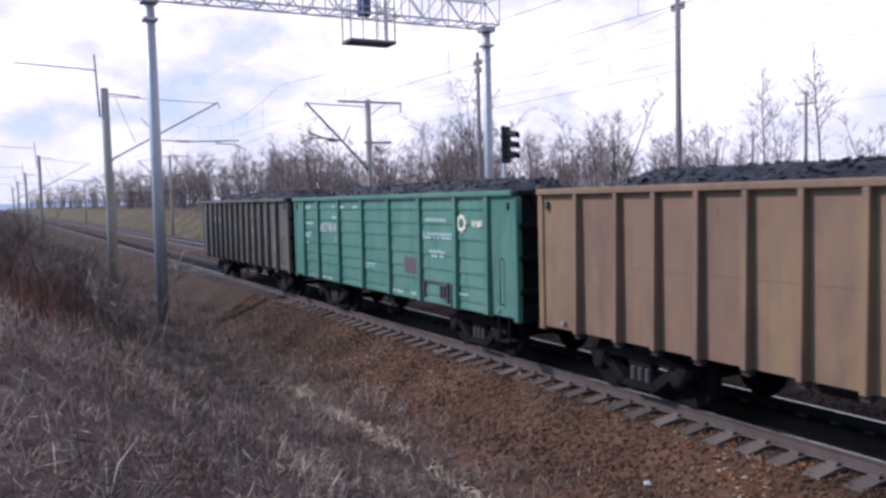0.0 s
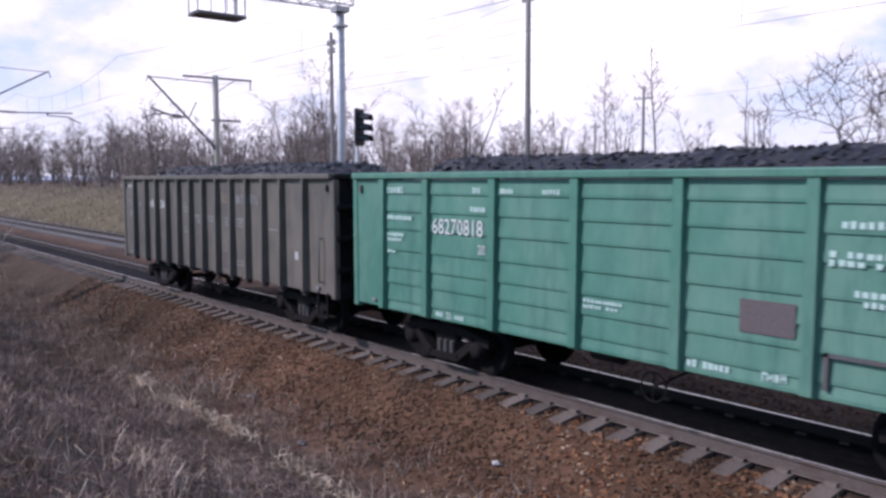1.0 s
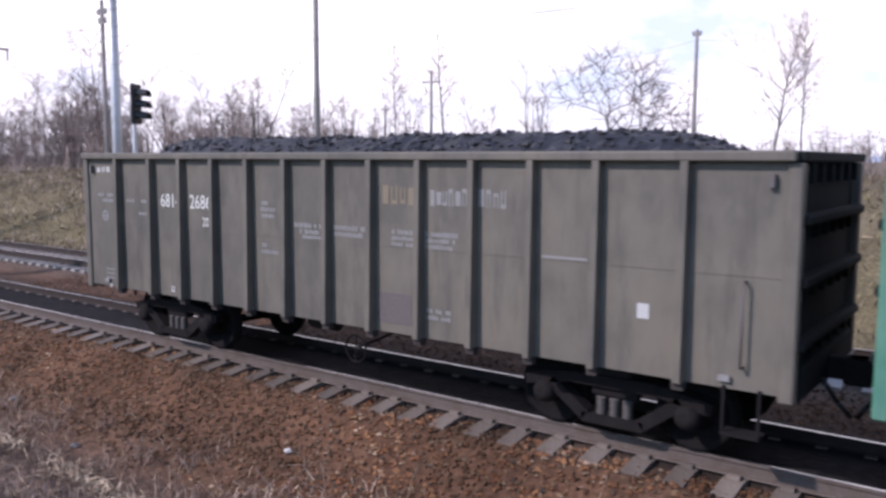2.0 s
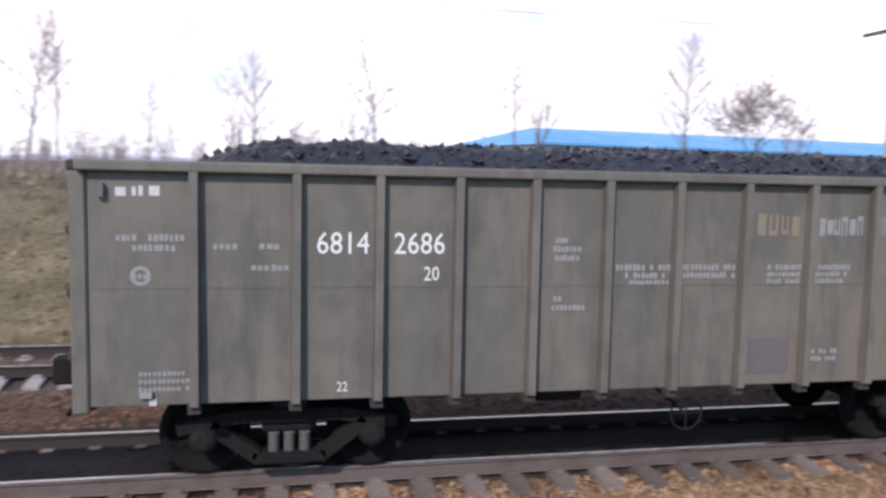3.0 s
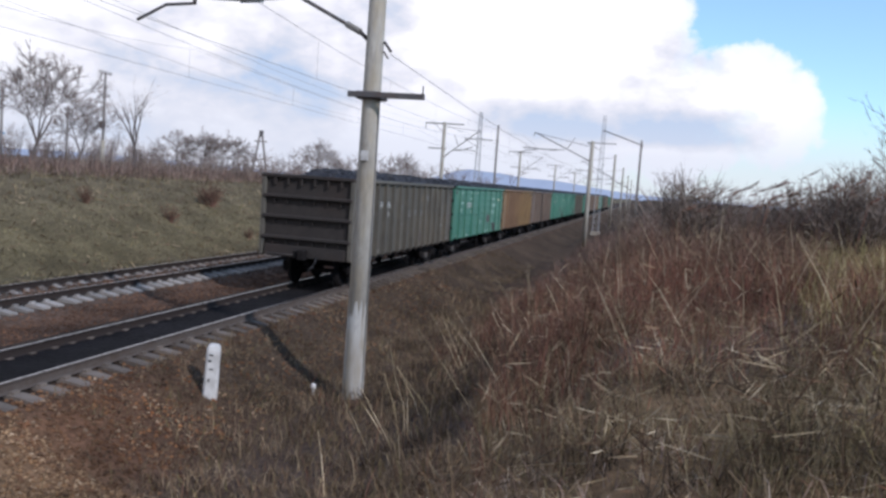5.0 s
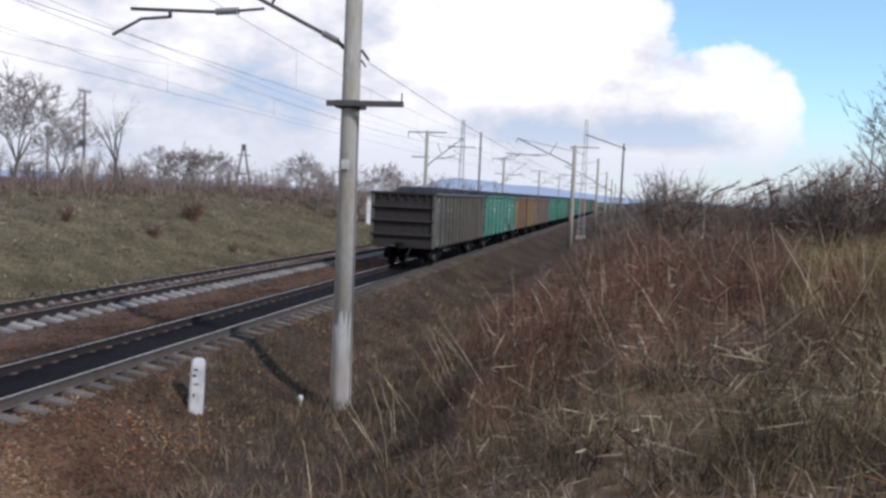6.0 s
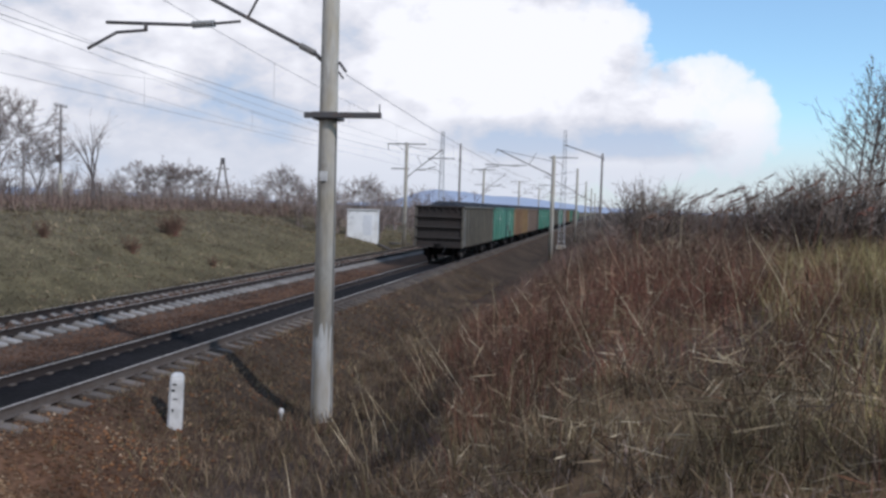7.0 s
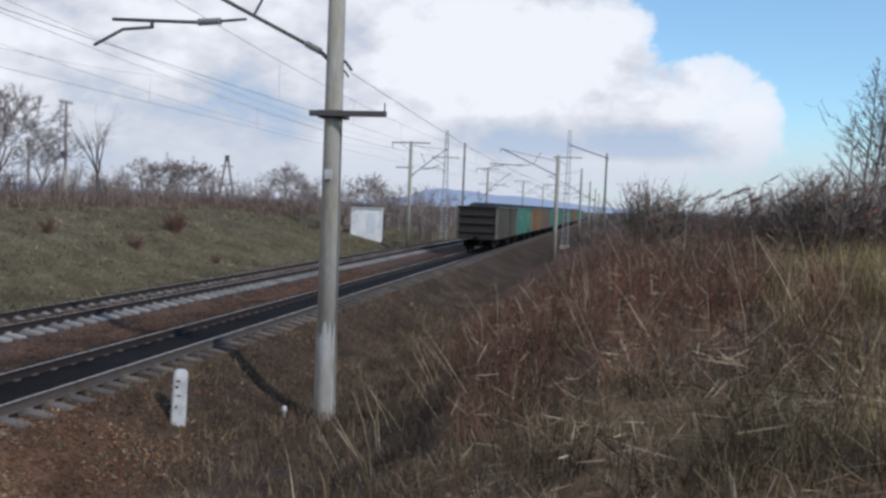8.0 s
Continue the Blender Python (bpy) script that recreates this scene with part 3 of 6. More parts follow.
def wagon(paint, endpaint, style, label, lettering=None):
    """An open-top coal wagon; its base lies on the rail level under its middle."""
    w = thing("gondola_wagon", label, "freight wagon", group="wagons of the coal train")
    L, W, Z0, Z1 = 6.48 if style == "pressed" else 6.38, 1.5, 0.98, 3.46
    # walls
    for s in (-1, 1):
        bm = bmesh.new()
        if style == "pressed":
            ribs_x = [-5.55, -4.25, -2.55, -0.85, 0.85, 2.55, 4.25, 5.55]
            zs = [Z0, 1.16, 1.48, 1.76, 2.085, 2.465, 2.785, 3.105, Z1 - 0.1]
            outline = []
            for a, b in zip(zs, zs[1:]):
                outline += [(s * (W + 0.008), a + 0.002), (s * (W + 0.034), a + 0.005), (s * (W + 0.034), a + 0.05), (s * (W + 0.008), b - 0.002)]
            prism(bm, outline + [(s * (W - 0.04), zs[-1]), (s * (W - 0.04), Z0)], -5.55, 5.55)
            for e in (-1, 1):
                xa, xb = sorted((e * 5.55, e * L))
                box(bm, xa, xb, *sorted((s * (W - 0.04), s * (W + 0.02))), Z0 + 0.03, Z1 - 0.05)
        else:
            ribs_x = [0] + [e * x for x in (0.855, 1.71, 2.565, 3.42, 4.28, 5.3) for e in (-1, 1)]
            box(bm, -L, L, *sorted((s * (W - 0.04), s * W)), Z0 + 0.02, Z1 - 0.05)
            box(bm, -L, L, *sorted((s * W, s * (W + 0.006))), 2.20, 2.215)
        part("side_wall", bm, paint, w)
        # upright ribs, hat-shaped, standing proud of the wall
        for x in sorted(ribs_x):
            bm = bmesh.new()
            hw, d = (0.085, 0.125) if style == "pressed" else (0.05, 0.15)
            lo = Z0 - 0.03
            v = [bm.verts.new(q) for q in ((x - hw, s * W, lo), (x + hw, s * W, lo), (x + hw * 0.85, s * (W + d), lo + 0.05), (x - hw * 0.85, s * (W + d), lo + 0.05),
                                          (x - hw, s * W, Z1 - 0.06), (x + hw, s * W, Z1 - 0.06), (x + hw * 0.85, s * (W + d * 0.75), Z1 - 0.06), (x - hw * 0.85, s * (W + d * 0.75), Z1 - 0.06))]
            for f in ((0, 1, 2, 3), (4, 7, 6, 5), (0, 4, 5, 1), (2, 6, 7, 3), (1, 5, 6, 2), (0, 3, 7, 4)):
                bm.faces.new([v[i] for i in f])
            part("rib", bm, paint, w)
            if style != "pressed":
                part("hinge", boxes((x - 0.07, x + 0.06, *sorted((s * (W - 0.02), s * (W + 0.09))), Z0 - 0.07, Z0 + 0.02)), M_GREYEND, w)
        bm = boxes((-L - 0.03, L + 0.03, *sorted((s * (W - 0.06), s * (W + 0.12))), Z1 - 0.08, Z1 + 0.03))
        part("top_rail", bevelled(bm, 0.02, 2), paint, w)
        # handrail, step and small fittings at each end
        for e in (-1, 1):
            x = e * (L - 0.42)
            y = s * (W + 0.10)
            if e > 0: part("handrail", tubes([((x, y, 1.25), (x, y, 2.15), 0.014), ((x, y, 1.25), (x, s * W, 1.25), 0.014), ((x, y, 2.15), (x, s * W, 2.15), 0.014)]), M_IRON, w)
            if e > 0: part("step", boxes((x - 0.2, x + 0.2, *sorted((s * (W - 0.2), s * (W + 0.05))), 0.50, 0.53), (x - 0.2, x - 0.17, *sorted((s * W, s * (W + 0.03))), 0.5, Z0 + 0.05), (x + 0.17, x + 0.2, *sorted((s * W, s * (W + 0.03))), 0.5, Z0 + 0.05)), M_BOGIE, w)
            part("rope_hook", boxes((e * (L - 0.2) - 0.03, e * (L - 0.2) + 0.03, *sorted((s * W, s * (W + 0.07))), 3.12, 3.26)), M_IRON, w)
            part("tow_bracket", boxes((e * (L - 0.6) - 0.06, e * (L - 0.6) + 0.06, *sorted((s * W, s * (W + 0.05))), 1.08, 1.14)), M_FAINT, w)
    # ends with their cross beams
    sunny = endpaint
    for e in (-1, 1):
        # the +X end faces away from the sun; its shade is put into the paint
        endpaint = M_SOOTSHADE if e > 0 else sunny
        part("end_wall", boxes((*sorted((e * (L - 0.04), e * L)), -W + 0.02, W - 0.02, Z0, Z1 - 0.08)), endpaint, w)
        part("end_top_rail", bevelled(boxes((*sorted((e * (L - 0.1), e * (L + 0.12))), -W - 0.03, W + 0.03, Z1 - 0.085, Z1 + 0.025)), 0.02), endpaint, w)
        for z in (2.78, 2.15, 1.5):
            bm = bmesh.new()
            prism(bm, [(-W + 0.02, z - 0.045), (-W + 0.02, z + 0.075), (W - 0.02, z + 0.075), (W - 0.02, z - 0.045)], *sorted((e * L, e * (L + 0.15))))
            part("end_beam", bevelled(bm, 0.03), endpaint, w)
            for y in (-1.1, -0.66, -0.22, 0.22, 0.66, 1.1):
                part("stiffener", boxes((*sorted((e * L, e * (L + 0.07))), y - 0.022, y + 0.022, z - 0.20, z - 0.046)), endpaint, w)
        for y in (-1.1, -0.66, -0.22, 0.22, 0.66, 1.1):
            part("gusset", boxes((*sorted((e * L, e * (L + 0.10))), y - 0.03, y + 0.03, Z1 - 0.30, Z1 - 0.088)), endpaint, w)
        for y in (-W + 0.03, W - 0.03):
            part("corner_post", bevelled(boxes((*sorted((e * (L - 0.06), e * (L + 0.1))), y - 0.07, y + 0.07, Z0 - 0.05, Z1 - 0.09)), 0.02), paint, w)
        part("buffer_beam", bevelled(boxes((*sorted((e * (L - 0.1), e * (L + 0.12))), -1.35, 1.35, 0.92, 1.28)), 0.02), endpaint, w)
        # automatic coupler
        bm = bmesh.new()
        box(bm, *sorted((e * (L + 0.05), e * (L + 0.38))), -0.12, 0.12, 0.93, 1.18)
        box(bm, *sorted((e * (L + 0.34), e * (L + 0.60))), -0.21, 0.02, 0.90, 1.21)
        box(bm, *sorted((e * (L + 0.34), e * (L + 0.52))), 0.07, 0.20, 0.93, 1.18)
        c = part("coupler", bevelled(bm, 0.02), M_BOGIE, w, "rust-dusted automatic coupler")
        part("uncoupling_lever", tubes([((e * (L + 0.16), 0.2, 1.0), (e * (L + 0.16), 1.25, 1.0), 0.015), ((e * (L + 0.16), 1.25, 1.0), (e * (L + 0.16), 1.25, 0.7), 0.015)]), M_IRON, c)
        part("brake_hose", tubes([((e * (L + 0.14), -0.45, 1.0), (e * (L + 0.3), -0.42, 0.75), 0.03), ((e * (L + 0.3), -0.42, 0.75), (e * (L + 0.42), -0.3, 0.58), 0.03)]), M_BLACK, w)
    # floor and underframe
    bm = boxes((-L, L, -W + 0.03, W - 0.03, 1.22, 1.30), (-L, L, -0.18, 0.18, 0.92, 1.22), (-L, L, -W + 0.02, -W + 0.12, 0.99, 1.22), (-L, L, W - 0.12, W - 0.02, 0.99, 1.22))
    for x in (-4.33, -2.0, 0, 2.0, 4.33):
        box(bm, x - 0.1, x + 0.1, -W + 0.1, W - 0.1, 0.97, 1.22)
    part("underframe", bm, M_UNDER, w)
    part("brake_cylinder", turned(bmesh.new(), [(0.05, -0.3), (0.17, -0.28), (0.17, 0.25), (0.06, 0.3)], 12, "x"), M_UNDER, w, at=pose(-1.0, -0.55, 0.78))
    part("air_tank", turned(bmesh.new(), [(0.05, -0.5), (0.16, -0.45), (0.16, 0.45), (0.05, 0.5)], 12, "x"), M_UNDER, w, at=pose(1.4, 0.5, 0.78))
    bm = bmesh.new()
    for i in range(16):
        a, b = math.tau * i / 16, math.tau * (i + 1) / 16
        tube(bm, (0.2 * math.cos(a), 0, 0.2 * math.sin(a)), (0.2 * math.cos(b), 0, 0.2 * math.sin(b)), 0.014, n=5)
        if i % 4 == 0:
            tube(bm, (0, 0, 0), (0.2 * math.cos(a), 0, 0.2 * math.sin(a)), 0.012, n=5)
    hw_ = part("brake_wheel", bm, M_BOGIE, w, at=pose(0.35, -1.32, 0.62))
    part("spindle", tubes([((0, 0, 0), (0, 0.9, 0.1), 0.02)]), M_UNDER, hw_)
    # coal, heaped along the middle
    nx, ny = 96, 26
    verts, faces = [], []
    for i in range(nx + 1):
        for j in range(ny + 1):
            x, y = -L + 0.05 + (2 * L - 0.1) * i / nx, -W + 0.06 + (2 * W - 0.12) * j / ny
            u, v = min(1, (L - abs(x)) / 1.9), min(1, (W - abs(y)) / 0.85)
            z = 3.12 + 0.60 * (u * u * (3 - 2 * u)) * (v ** 0.7) + 0.10 * noise.noise((x * 0.9, y * 0.9, 3)) * u
            z += 0.05 * abs(noise.noise((x * 4.5, y * 4.5, 7))) + 0.05 * noise.noise((x * 9, y * 9, 1))
            verts.append((x + 0.03 * noise.noise((x * 7, y * 7, 9)), y, z))
    for i in range(nx):
        for j in range(ny):
            k = i * (ny + 1) + j
            faces += [(k, k + ny + 1, k + ny + 2), (k, k + ny + 2, k + 1)]
    rng = random.Random(5)
    for _ in range(1900):
        i, j = rng.randrange(3, nx - 3), rng.randrange(2, ny - 2)
        p = Vector(verts[i * (ny + 1) + j])
        r = rng.choice((0.03, 0.035, 0.045, 0.05, 0.06)) * rng.uniform(0.8, 1.2)
        k = len(verts)
        for d in ((1, 0, 0), (-1, 0, 0), (0, 1, 0), (0, -1, 0), (0, 0, 1), (0, 0, -1)):
            verts.append(tuple(p + Vector((d[0] + rng.uniform(-.7, .7), d[1] + rng.uniform(-.7, .7), d[2] * 0.75 + rng.uniform(-.5, .5))) * r))
        faces += [(k + a, k + b, k + c) for a, b, c in ((0, 2, 4), (2, 1, 4), (1, 3, 4), (3, 0, 4), (2, 0, 5), (1, 2, 5), (3, 1, 5), (0, 3, 5))]
    part("coal_load", raw_mesh("coal_load", verts, faces, M_COAL), M_COAL, w, "heaped lumps of black coal")
    # bogies
    for x in (-4.33, 4.33):
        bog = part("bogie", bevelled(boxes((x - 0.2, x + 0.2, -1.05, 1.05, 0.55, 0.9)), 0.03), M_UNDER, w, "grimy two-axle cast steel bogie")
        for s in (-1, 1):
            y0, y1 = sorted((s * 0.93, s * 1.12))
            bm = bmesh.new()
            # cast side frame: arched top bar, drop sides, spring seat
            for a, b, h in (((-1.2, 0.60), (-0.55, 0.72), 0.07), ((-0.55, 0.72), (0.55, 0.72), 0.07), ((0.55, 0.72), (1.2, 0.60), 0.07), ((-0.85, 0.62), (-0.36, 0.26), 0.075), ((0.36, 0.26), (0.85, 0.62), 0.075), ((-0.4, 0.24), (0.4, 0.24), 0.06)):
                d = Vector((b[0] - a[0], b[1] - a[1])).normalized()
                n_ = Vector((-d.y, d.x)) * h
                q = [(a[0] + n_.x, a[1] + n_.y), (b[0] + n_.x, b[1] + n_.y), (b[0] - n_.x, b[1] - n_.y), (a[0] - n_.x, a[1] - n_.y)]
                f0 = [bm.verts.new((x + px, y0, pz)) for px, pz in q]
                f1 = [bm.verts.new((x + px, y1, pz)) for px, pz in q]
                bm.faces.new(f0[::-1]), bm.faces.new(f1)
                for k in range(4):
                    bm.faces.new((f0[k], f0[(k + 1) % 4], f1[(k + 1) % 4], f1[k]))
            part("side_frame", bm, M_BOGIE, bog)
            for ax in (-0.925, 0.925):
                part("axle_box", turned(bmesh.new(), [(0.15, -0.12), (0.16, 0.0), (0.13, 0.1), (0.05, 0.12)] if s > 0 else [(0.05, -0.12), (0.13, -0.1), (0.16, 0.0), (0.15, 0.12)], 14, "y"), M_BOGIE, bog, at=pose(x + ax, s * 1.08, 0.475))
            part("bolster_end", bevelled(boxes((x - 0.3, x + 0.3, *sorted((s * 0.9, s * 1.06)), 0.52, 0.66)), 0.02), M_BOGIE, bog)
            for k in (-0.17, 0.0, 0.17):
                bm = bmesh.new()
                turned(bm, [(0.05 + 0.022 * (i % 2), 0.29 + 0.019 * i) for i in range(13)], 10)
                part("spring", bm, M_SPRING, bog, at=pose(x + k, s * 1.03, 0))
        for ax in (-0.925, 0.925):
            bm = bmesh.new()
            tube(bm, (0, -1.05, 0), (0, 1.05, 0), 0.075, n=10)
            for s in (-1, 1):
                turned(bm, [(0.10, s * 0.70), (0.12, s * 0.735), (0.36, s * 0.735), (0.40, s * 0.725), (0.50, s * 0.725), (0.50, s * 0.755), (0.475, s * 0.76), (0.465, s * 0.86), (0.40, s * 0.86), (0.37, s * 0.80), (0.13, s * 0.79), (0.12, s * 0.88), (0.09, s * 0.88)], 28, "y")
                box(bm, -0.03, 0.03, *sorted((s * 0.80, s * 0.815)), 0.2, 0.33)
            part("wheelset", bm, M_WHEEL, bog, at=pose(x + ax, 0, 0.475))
    if lettering:
        lettering(w)
    return w


def bars(w, rows, material, y=-1.503):
    """Rows of short painted bars where the writing is too worn to read: x, z, width, height, count."""
    for x, z, wd, h, n in rows:
        bm = bmesh.new()
        step = wd / n
        rng = random.Random(int(1000 * abs(x) + 77 * z))
        for i in range(n):
            if n > 6 and rng.random() < 0.10:
                continue
            a = rng.uniform(0.0, 0.12) if n > 1 else 0
            x0, x1 = x + (i + a) * step, x + (i + a + (rng.uniform(0.6, 0.84) if n > 1 else 1.0)) * step
            z0, z1 = z + rng.uniform(0, 0.1) * h, z + h * rng.uniform(0.85, 1.1)
            if n > 2 and h > 0.1 and rng.random() < 0.7:
                # a letter-sized mark: two uprights and a bar
                t = (x1 - x0) * 0.28
                zm = z0 + (z1 - z0) * rng.choice((0.0, 0.4, 0.76))
                box(bm, x0, x0 + t, y - 0.003, y, z0, z1)
                box(bm, x1 - t, x1, y - 0.003, y, z0, z1)
                box(bm, x0 + t, x1 - t, y - 0.003, y, zm, zm + (z1 - z0) * 0.24)
            else:
                box(bm, x0, x1, y - 0.003, y, z0, z1)
        part("marking", bm, material, w)


def ring_mark(w, x, z, r, material, y=-1.503, teeth=0):
    bm = bmesh.new()
    for i in range(24):
        a, b = math.tau * i / 24, math.tau * (i + 1) / 24
        k = r * (1.18 if teeth and i % 3 == 0 else 1.0)
        q = [(x + rr * math.cos(t), z + rr * math.sin(t)) for rr, t in ((k, a), (k, b), (r * 0.62, b), (r * 0.62, a))]
        f = [bm.verts.new((px, y - 0.003, pz)) for px, pz in q]
        g = [bm.verts.new((px, y, pz)) for px, pz in q]
        bm.faces.new(f), bm.faces.new(g[::-1])
        for m in range(4):
            bm.faces.new((f[m], g[m], g[(m + 1) % 4], f[(m + 1) % 4]))
    part("emblem", bm, material, w)


def write(w, txt, x, z, size, material=None, y=-1.506, squeeze=0.8):
    part("lettering", text_mesh(txt, size, material or M_LETTER, squeeze), None, w, at=pose(x, y, z, 90, 0, 0))


def letters_grey(w):
    write(w, "6814", -4.08, 2.56, 0.33, squeeze=0.86)
    write(w, "2686", -3.26, 2.56, 0.33, squeeze=0.86)
    write(w, "20", -2.93, 2.27, 0.22)
    write(w, "22", -3.85, 1.08, 0.15)
    bars(w, [(-6.05, 3.13, 0.10, 0.10, 1), (-5.9, 3.13, 0.13, 0.10, 2), (-5.73, 3.13, 0.10, 0.10, 1)], M_FADED)
    bars(w, [(-6.05, 2.68, 0.66, 0.07, 13), (-5.9, 2.58, 0.42, 0.065, 8), (-5.85, 1.30, 0.46, 0.045, 10), (-5.85, 1.22, 0.5, 0.045, 11), (-5.85, 1.14, 0.5, 0.045, 11), (-5.12, 2.6, 0.25, 0.06, 4), (-4.66, 2.6, 0.22, 0.06, 3), (-4.74, 2.38, 0.4, 0.06, 6),
             (-1.45, 2.68, 0.16, 0.06, 3), (-1.47, 2.58, 0.34, 0.065, 7), (-1.45, 2.48, 0.3, 0.065, 6), (-1.45, 2.02, 0.1, 0.06, 2), (-1.47, 1.92, 0.4, 0.065, 8), (-0.72, 2.37, 0.68, 0.07, 13), (-0.6, 2.28, 0.5, 0.065, 10), (-0.55, 2.2, 0.5, 0.06, 10), (0.1, 2.37, 0.68, 0.07, 13), (0.1, 2.28, 0.68, 0.065, 13),
             (1.2, 2.37, 0.46, 0.07, 9), (1.2, 2.29, 0.44, 0.06, 9), (1.2, 2.21, 0.44, 0.06, 9), (1.78, 2.37, 0.54, 0.07, 11), (1.78, 2.29, 0.5, 0.06, 10), (1.78, 2.21, 0.5, 0.06, 10), (1.8, 1.35, 0.42, 0.06, 8), (1.8, 1.26, 0.4, 0.06, 8), (3.55, 2.22, 0.6, 0.03, 1)], M_FAINT)
    bars(w, [(1.02, 2.78, 0.62, 0.24, 4)], M_YELLOW)
    bars(w, [(1.85, 2.78, 0.62, 0.22, 6), (2.62, 2.78, 0.45, 0.22, 4)], M_FAINT)
    bars(w, [(0.95, 1.12, 0.6, 0.42, 1)], M_PATCH)
    bars(w, [(4.78, 1.62, 0.14, 0.18, 1), (-5.75, 0.99, 0.07, 0.07, 1)], M_FADED)
    ring_mark(w, -5.82, 2.33, 0.10, M_FAINT)
    bars(w, [(-5.9, 2.30, 0.16, 0.05, 3)], M_FAINT)


def letters_green(w):
    y = -1.542
    write(w, "68270818", -4.1, 2.45, 0.38, y=y, squeeze=0.86)
    write(w, "20", -2.92, 2.17, 0.22, y=y)
    write(w, "23", -3.72, 1.03, 0.15, y=y)
    bars(w, [(-5.42, 3.12, 0.72, 0.12, 7)], M_GREENMARK, y)
    bars(w, [(-5.42, 2.64, 0.75, 0.08, 13), (-5.42, 2.34, 0.5, 0.07, 9), (-5.42, 2.25, 0.46, 0.07, 8), (-5.42, 2.04, 0.25, 0.05, 3), (-3.05, 3.14, 0.2, 0.09, 3), (-3.1, 2.84, 0.36, 0.09, 5), (-2.4, 3.14, 0.3, 0.08, 5), (-1.5, 3.14, 0.35, 0.08, 5),
             (-4.0, 1.03, 0.2, 0.09, 3), (-3.5, 1.03, 0.25, 0.08, 4), (-0.7, 1.66, 0.7, 0.05, 10), (-0.7, 1.58, 0.62, 0.05, 9), (2.75, 2.84, 1.1, 0.08, 12), (2.72, 2.53, 1.35, 0.07, 14), (2.72, 2.44, 1.35, 0.07, 14),
             (3.0, 2.13, 0.75, 0.07, 9), (3.1, 2.03, 0.6, 0.07, 8), (1.0, 1.06, 0.6, 0.09, 8), (2.0, 1.06, 0.3, 0.11, 4), (4.35, 1.28, 0.4, 0.06, 5)], M_GREENMARK, y)
    bars(w, [(4.92, 2.74, 0.46, 0.16, 4)], M_CREAM, y)
    ring_mark(w, 4.5, 2.83, 0.17, M_CREAM, y, teeth=1)
    bars(w, [(1.70, 1.55, 0.68, 0.48, 1)], M_PATCH, y)
    # discharge hatch gear low on the side
    part("hatch_latch", boxes((2.72, 4.1, -1.58, -1.53, 1.46, 1.50), (2.72, 2.77, -1.58, -1.53, 1.1, 1.5), (3.55, 3.95, -1.60, -1.53, 1.12, 1.16), (3.55, 3.95, -1.60, -1.53, 1.42, 1.46), (3.55, 3.6, -1.60, -1.53, 1.12, 1.46), (3.9, 3.95, -1.62, -1.53, 1.05, 1.5), (3.7, 3.76, -1.60, -1.53, 1.12, 1.46), (4.02, 4.07, -1.60, -1.53, 1.0, 1.45)), M_IRON, w)


def letters_orange(w):
    bars(w, [(0.15, 2.75, 0.35, 0.2, 2), (-2.35, 3.05, 0.1, 0.1, 1), (-5.95, 1.1, 0.14, 0.05, 2)], M_ORANGE)
    ring_mark(w, 0.55, 2.85, 0.14, M_ORANGE)


PITCH, FIRST = 13.76, -12.26
BASE = {
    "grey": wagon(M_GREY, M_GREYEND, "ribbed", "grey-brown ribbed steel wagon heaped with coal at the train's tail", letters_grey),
    "green": wagon(M_GREEN, M_SOOTSHADE, "pressed", "green open steel wagon with pressed side bands, heaped with coal", letters_green),
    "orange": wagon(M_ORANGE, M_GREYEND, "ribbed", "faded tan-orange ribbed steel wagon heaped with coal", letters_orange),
    "brown": wagon(M_BROWN, M_GREYEND, "ribbed", "dull brown ribbed steel wagon heaped with coal", None),
}
TRAIN_ORDER = ["grey", "green", "orange", "brown", "green", "green", "grey", "green", "brown", "orange", "green", "grey", "brown", "green"]
WAGONS, seen_kinds = [], set()
for i, k in enumerate(TRAIN_ORDER):
    m0 = pose(FIRST + PITCH * i + TRAIN[0][1], YT, 0)
    if k in seen_kinds:
        WAGONS.append(copy_thing(BASE[k], m0))
    else:
        BASE[k].matrix_basis = m0
        WAGONS.append(BASE[k])
        seen_kinds.add(k)


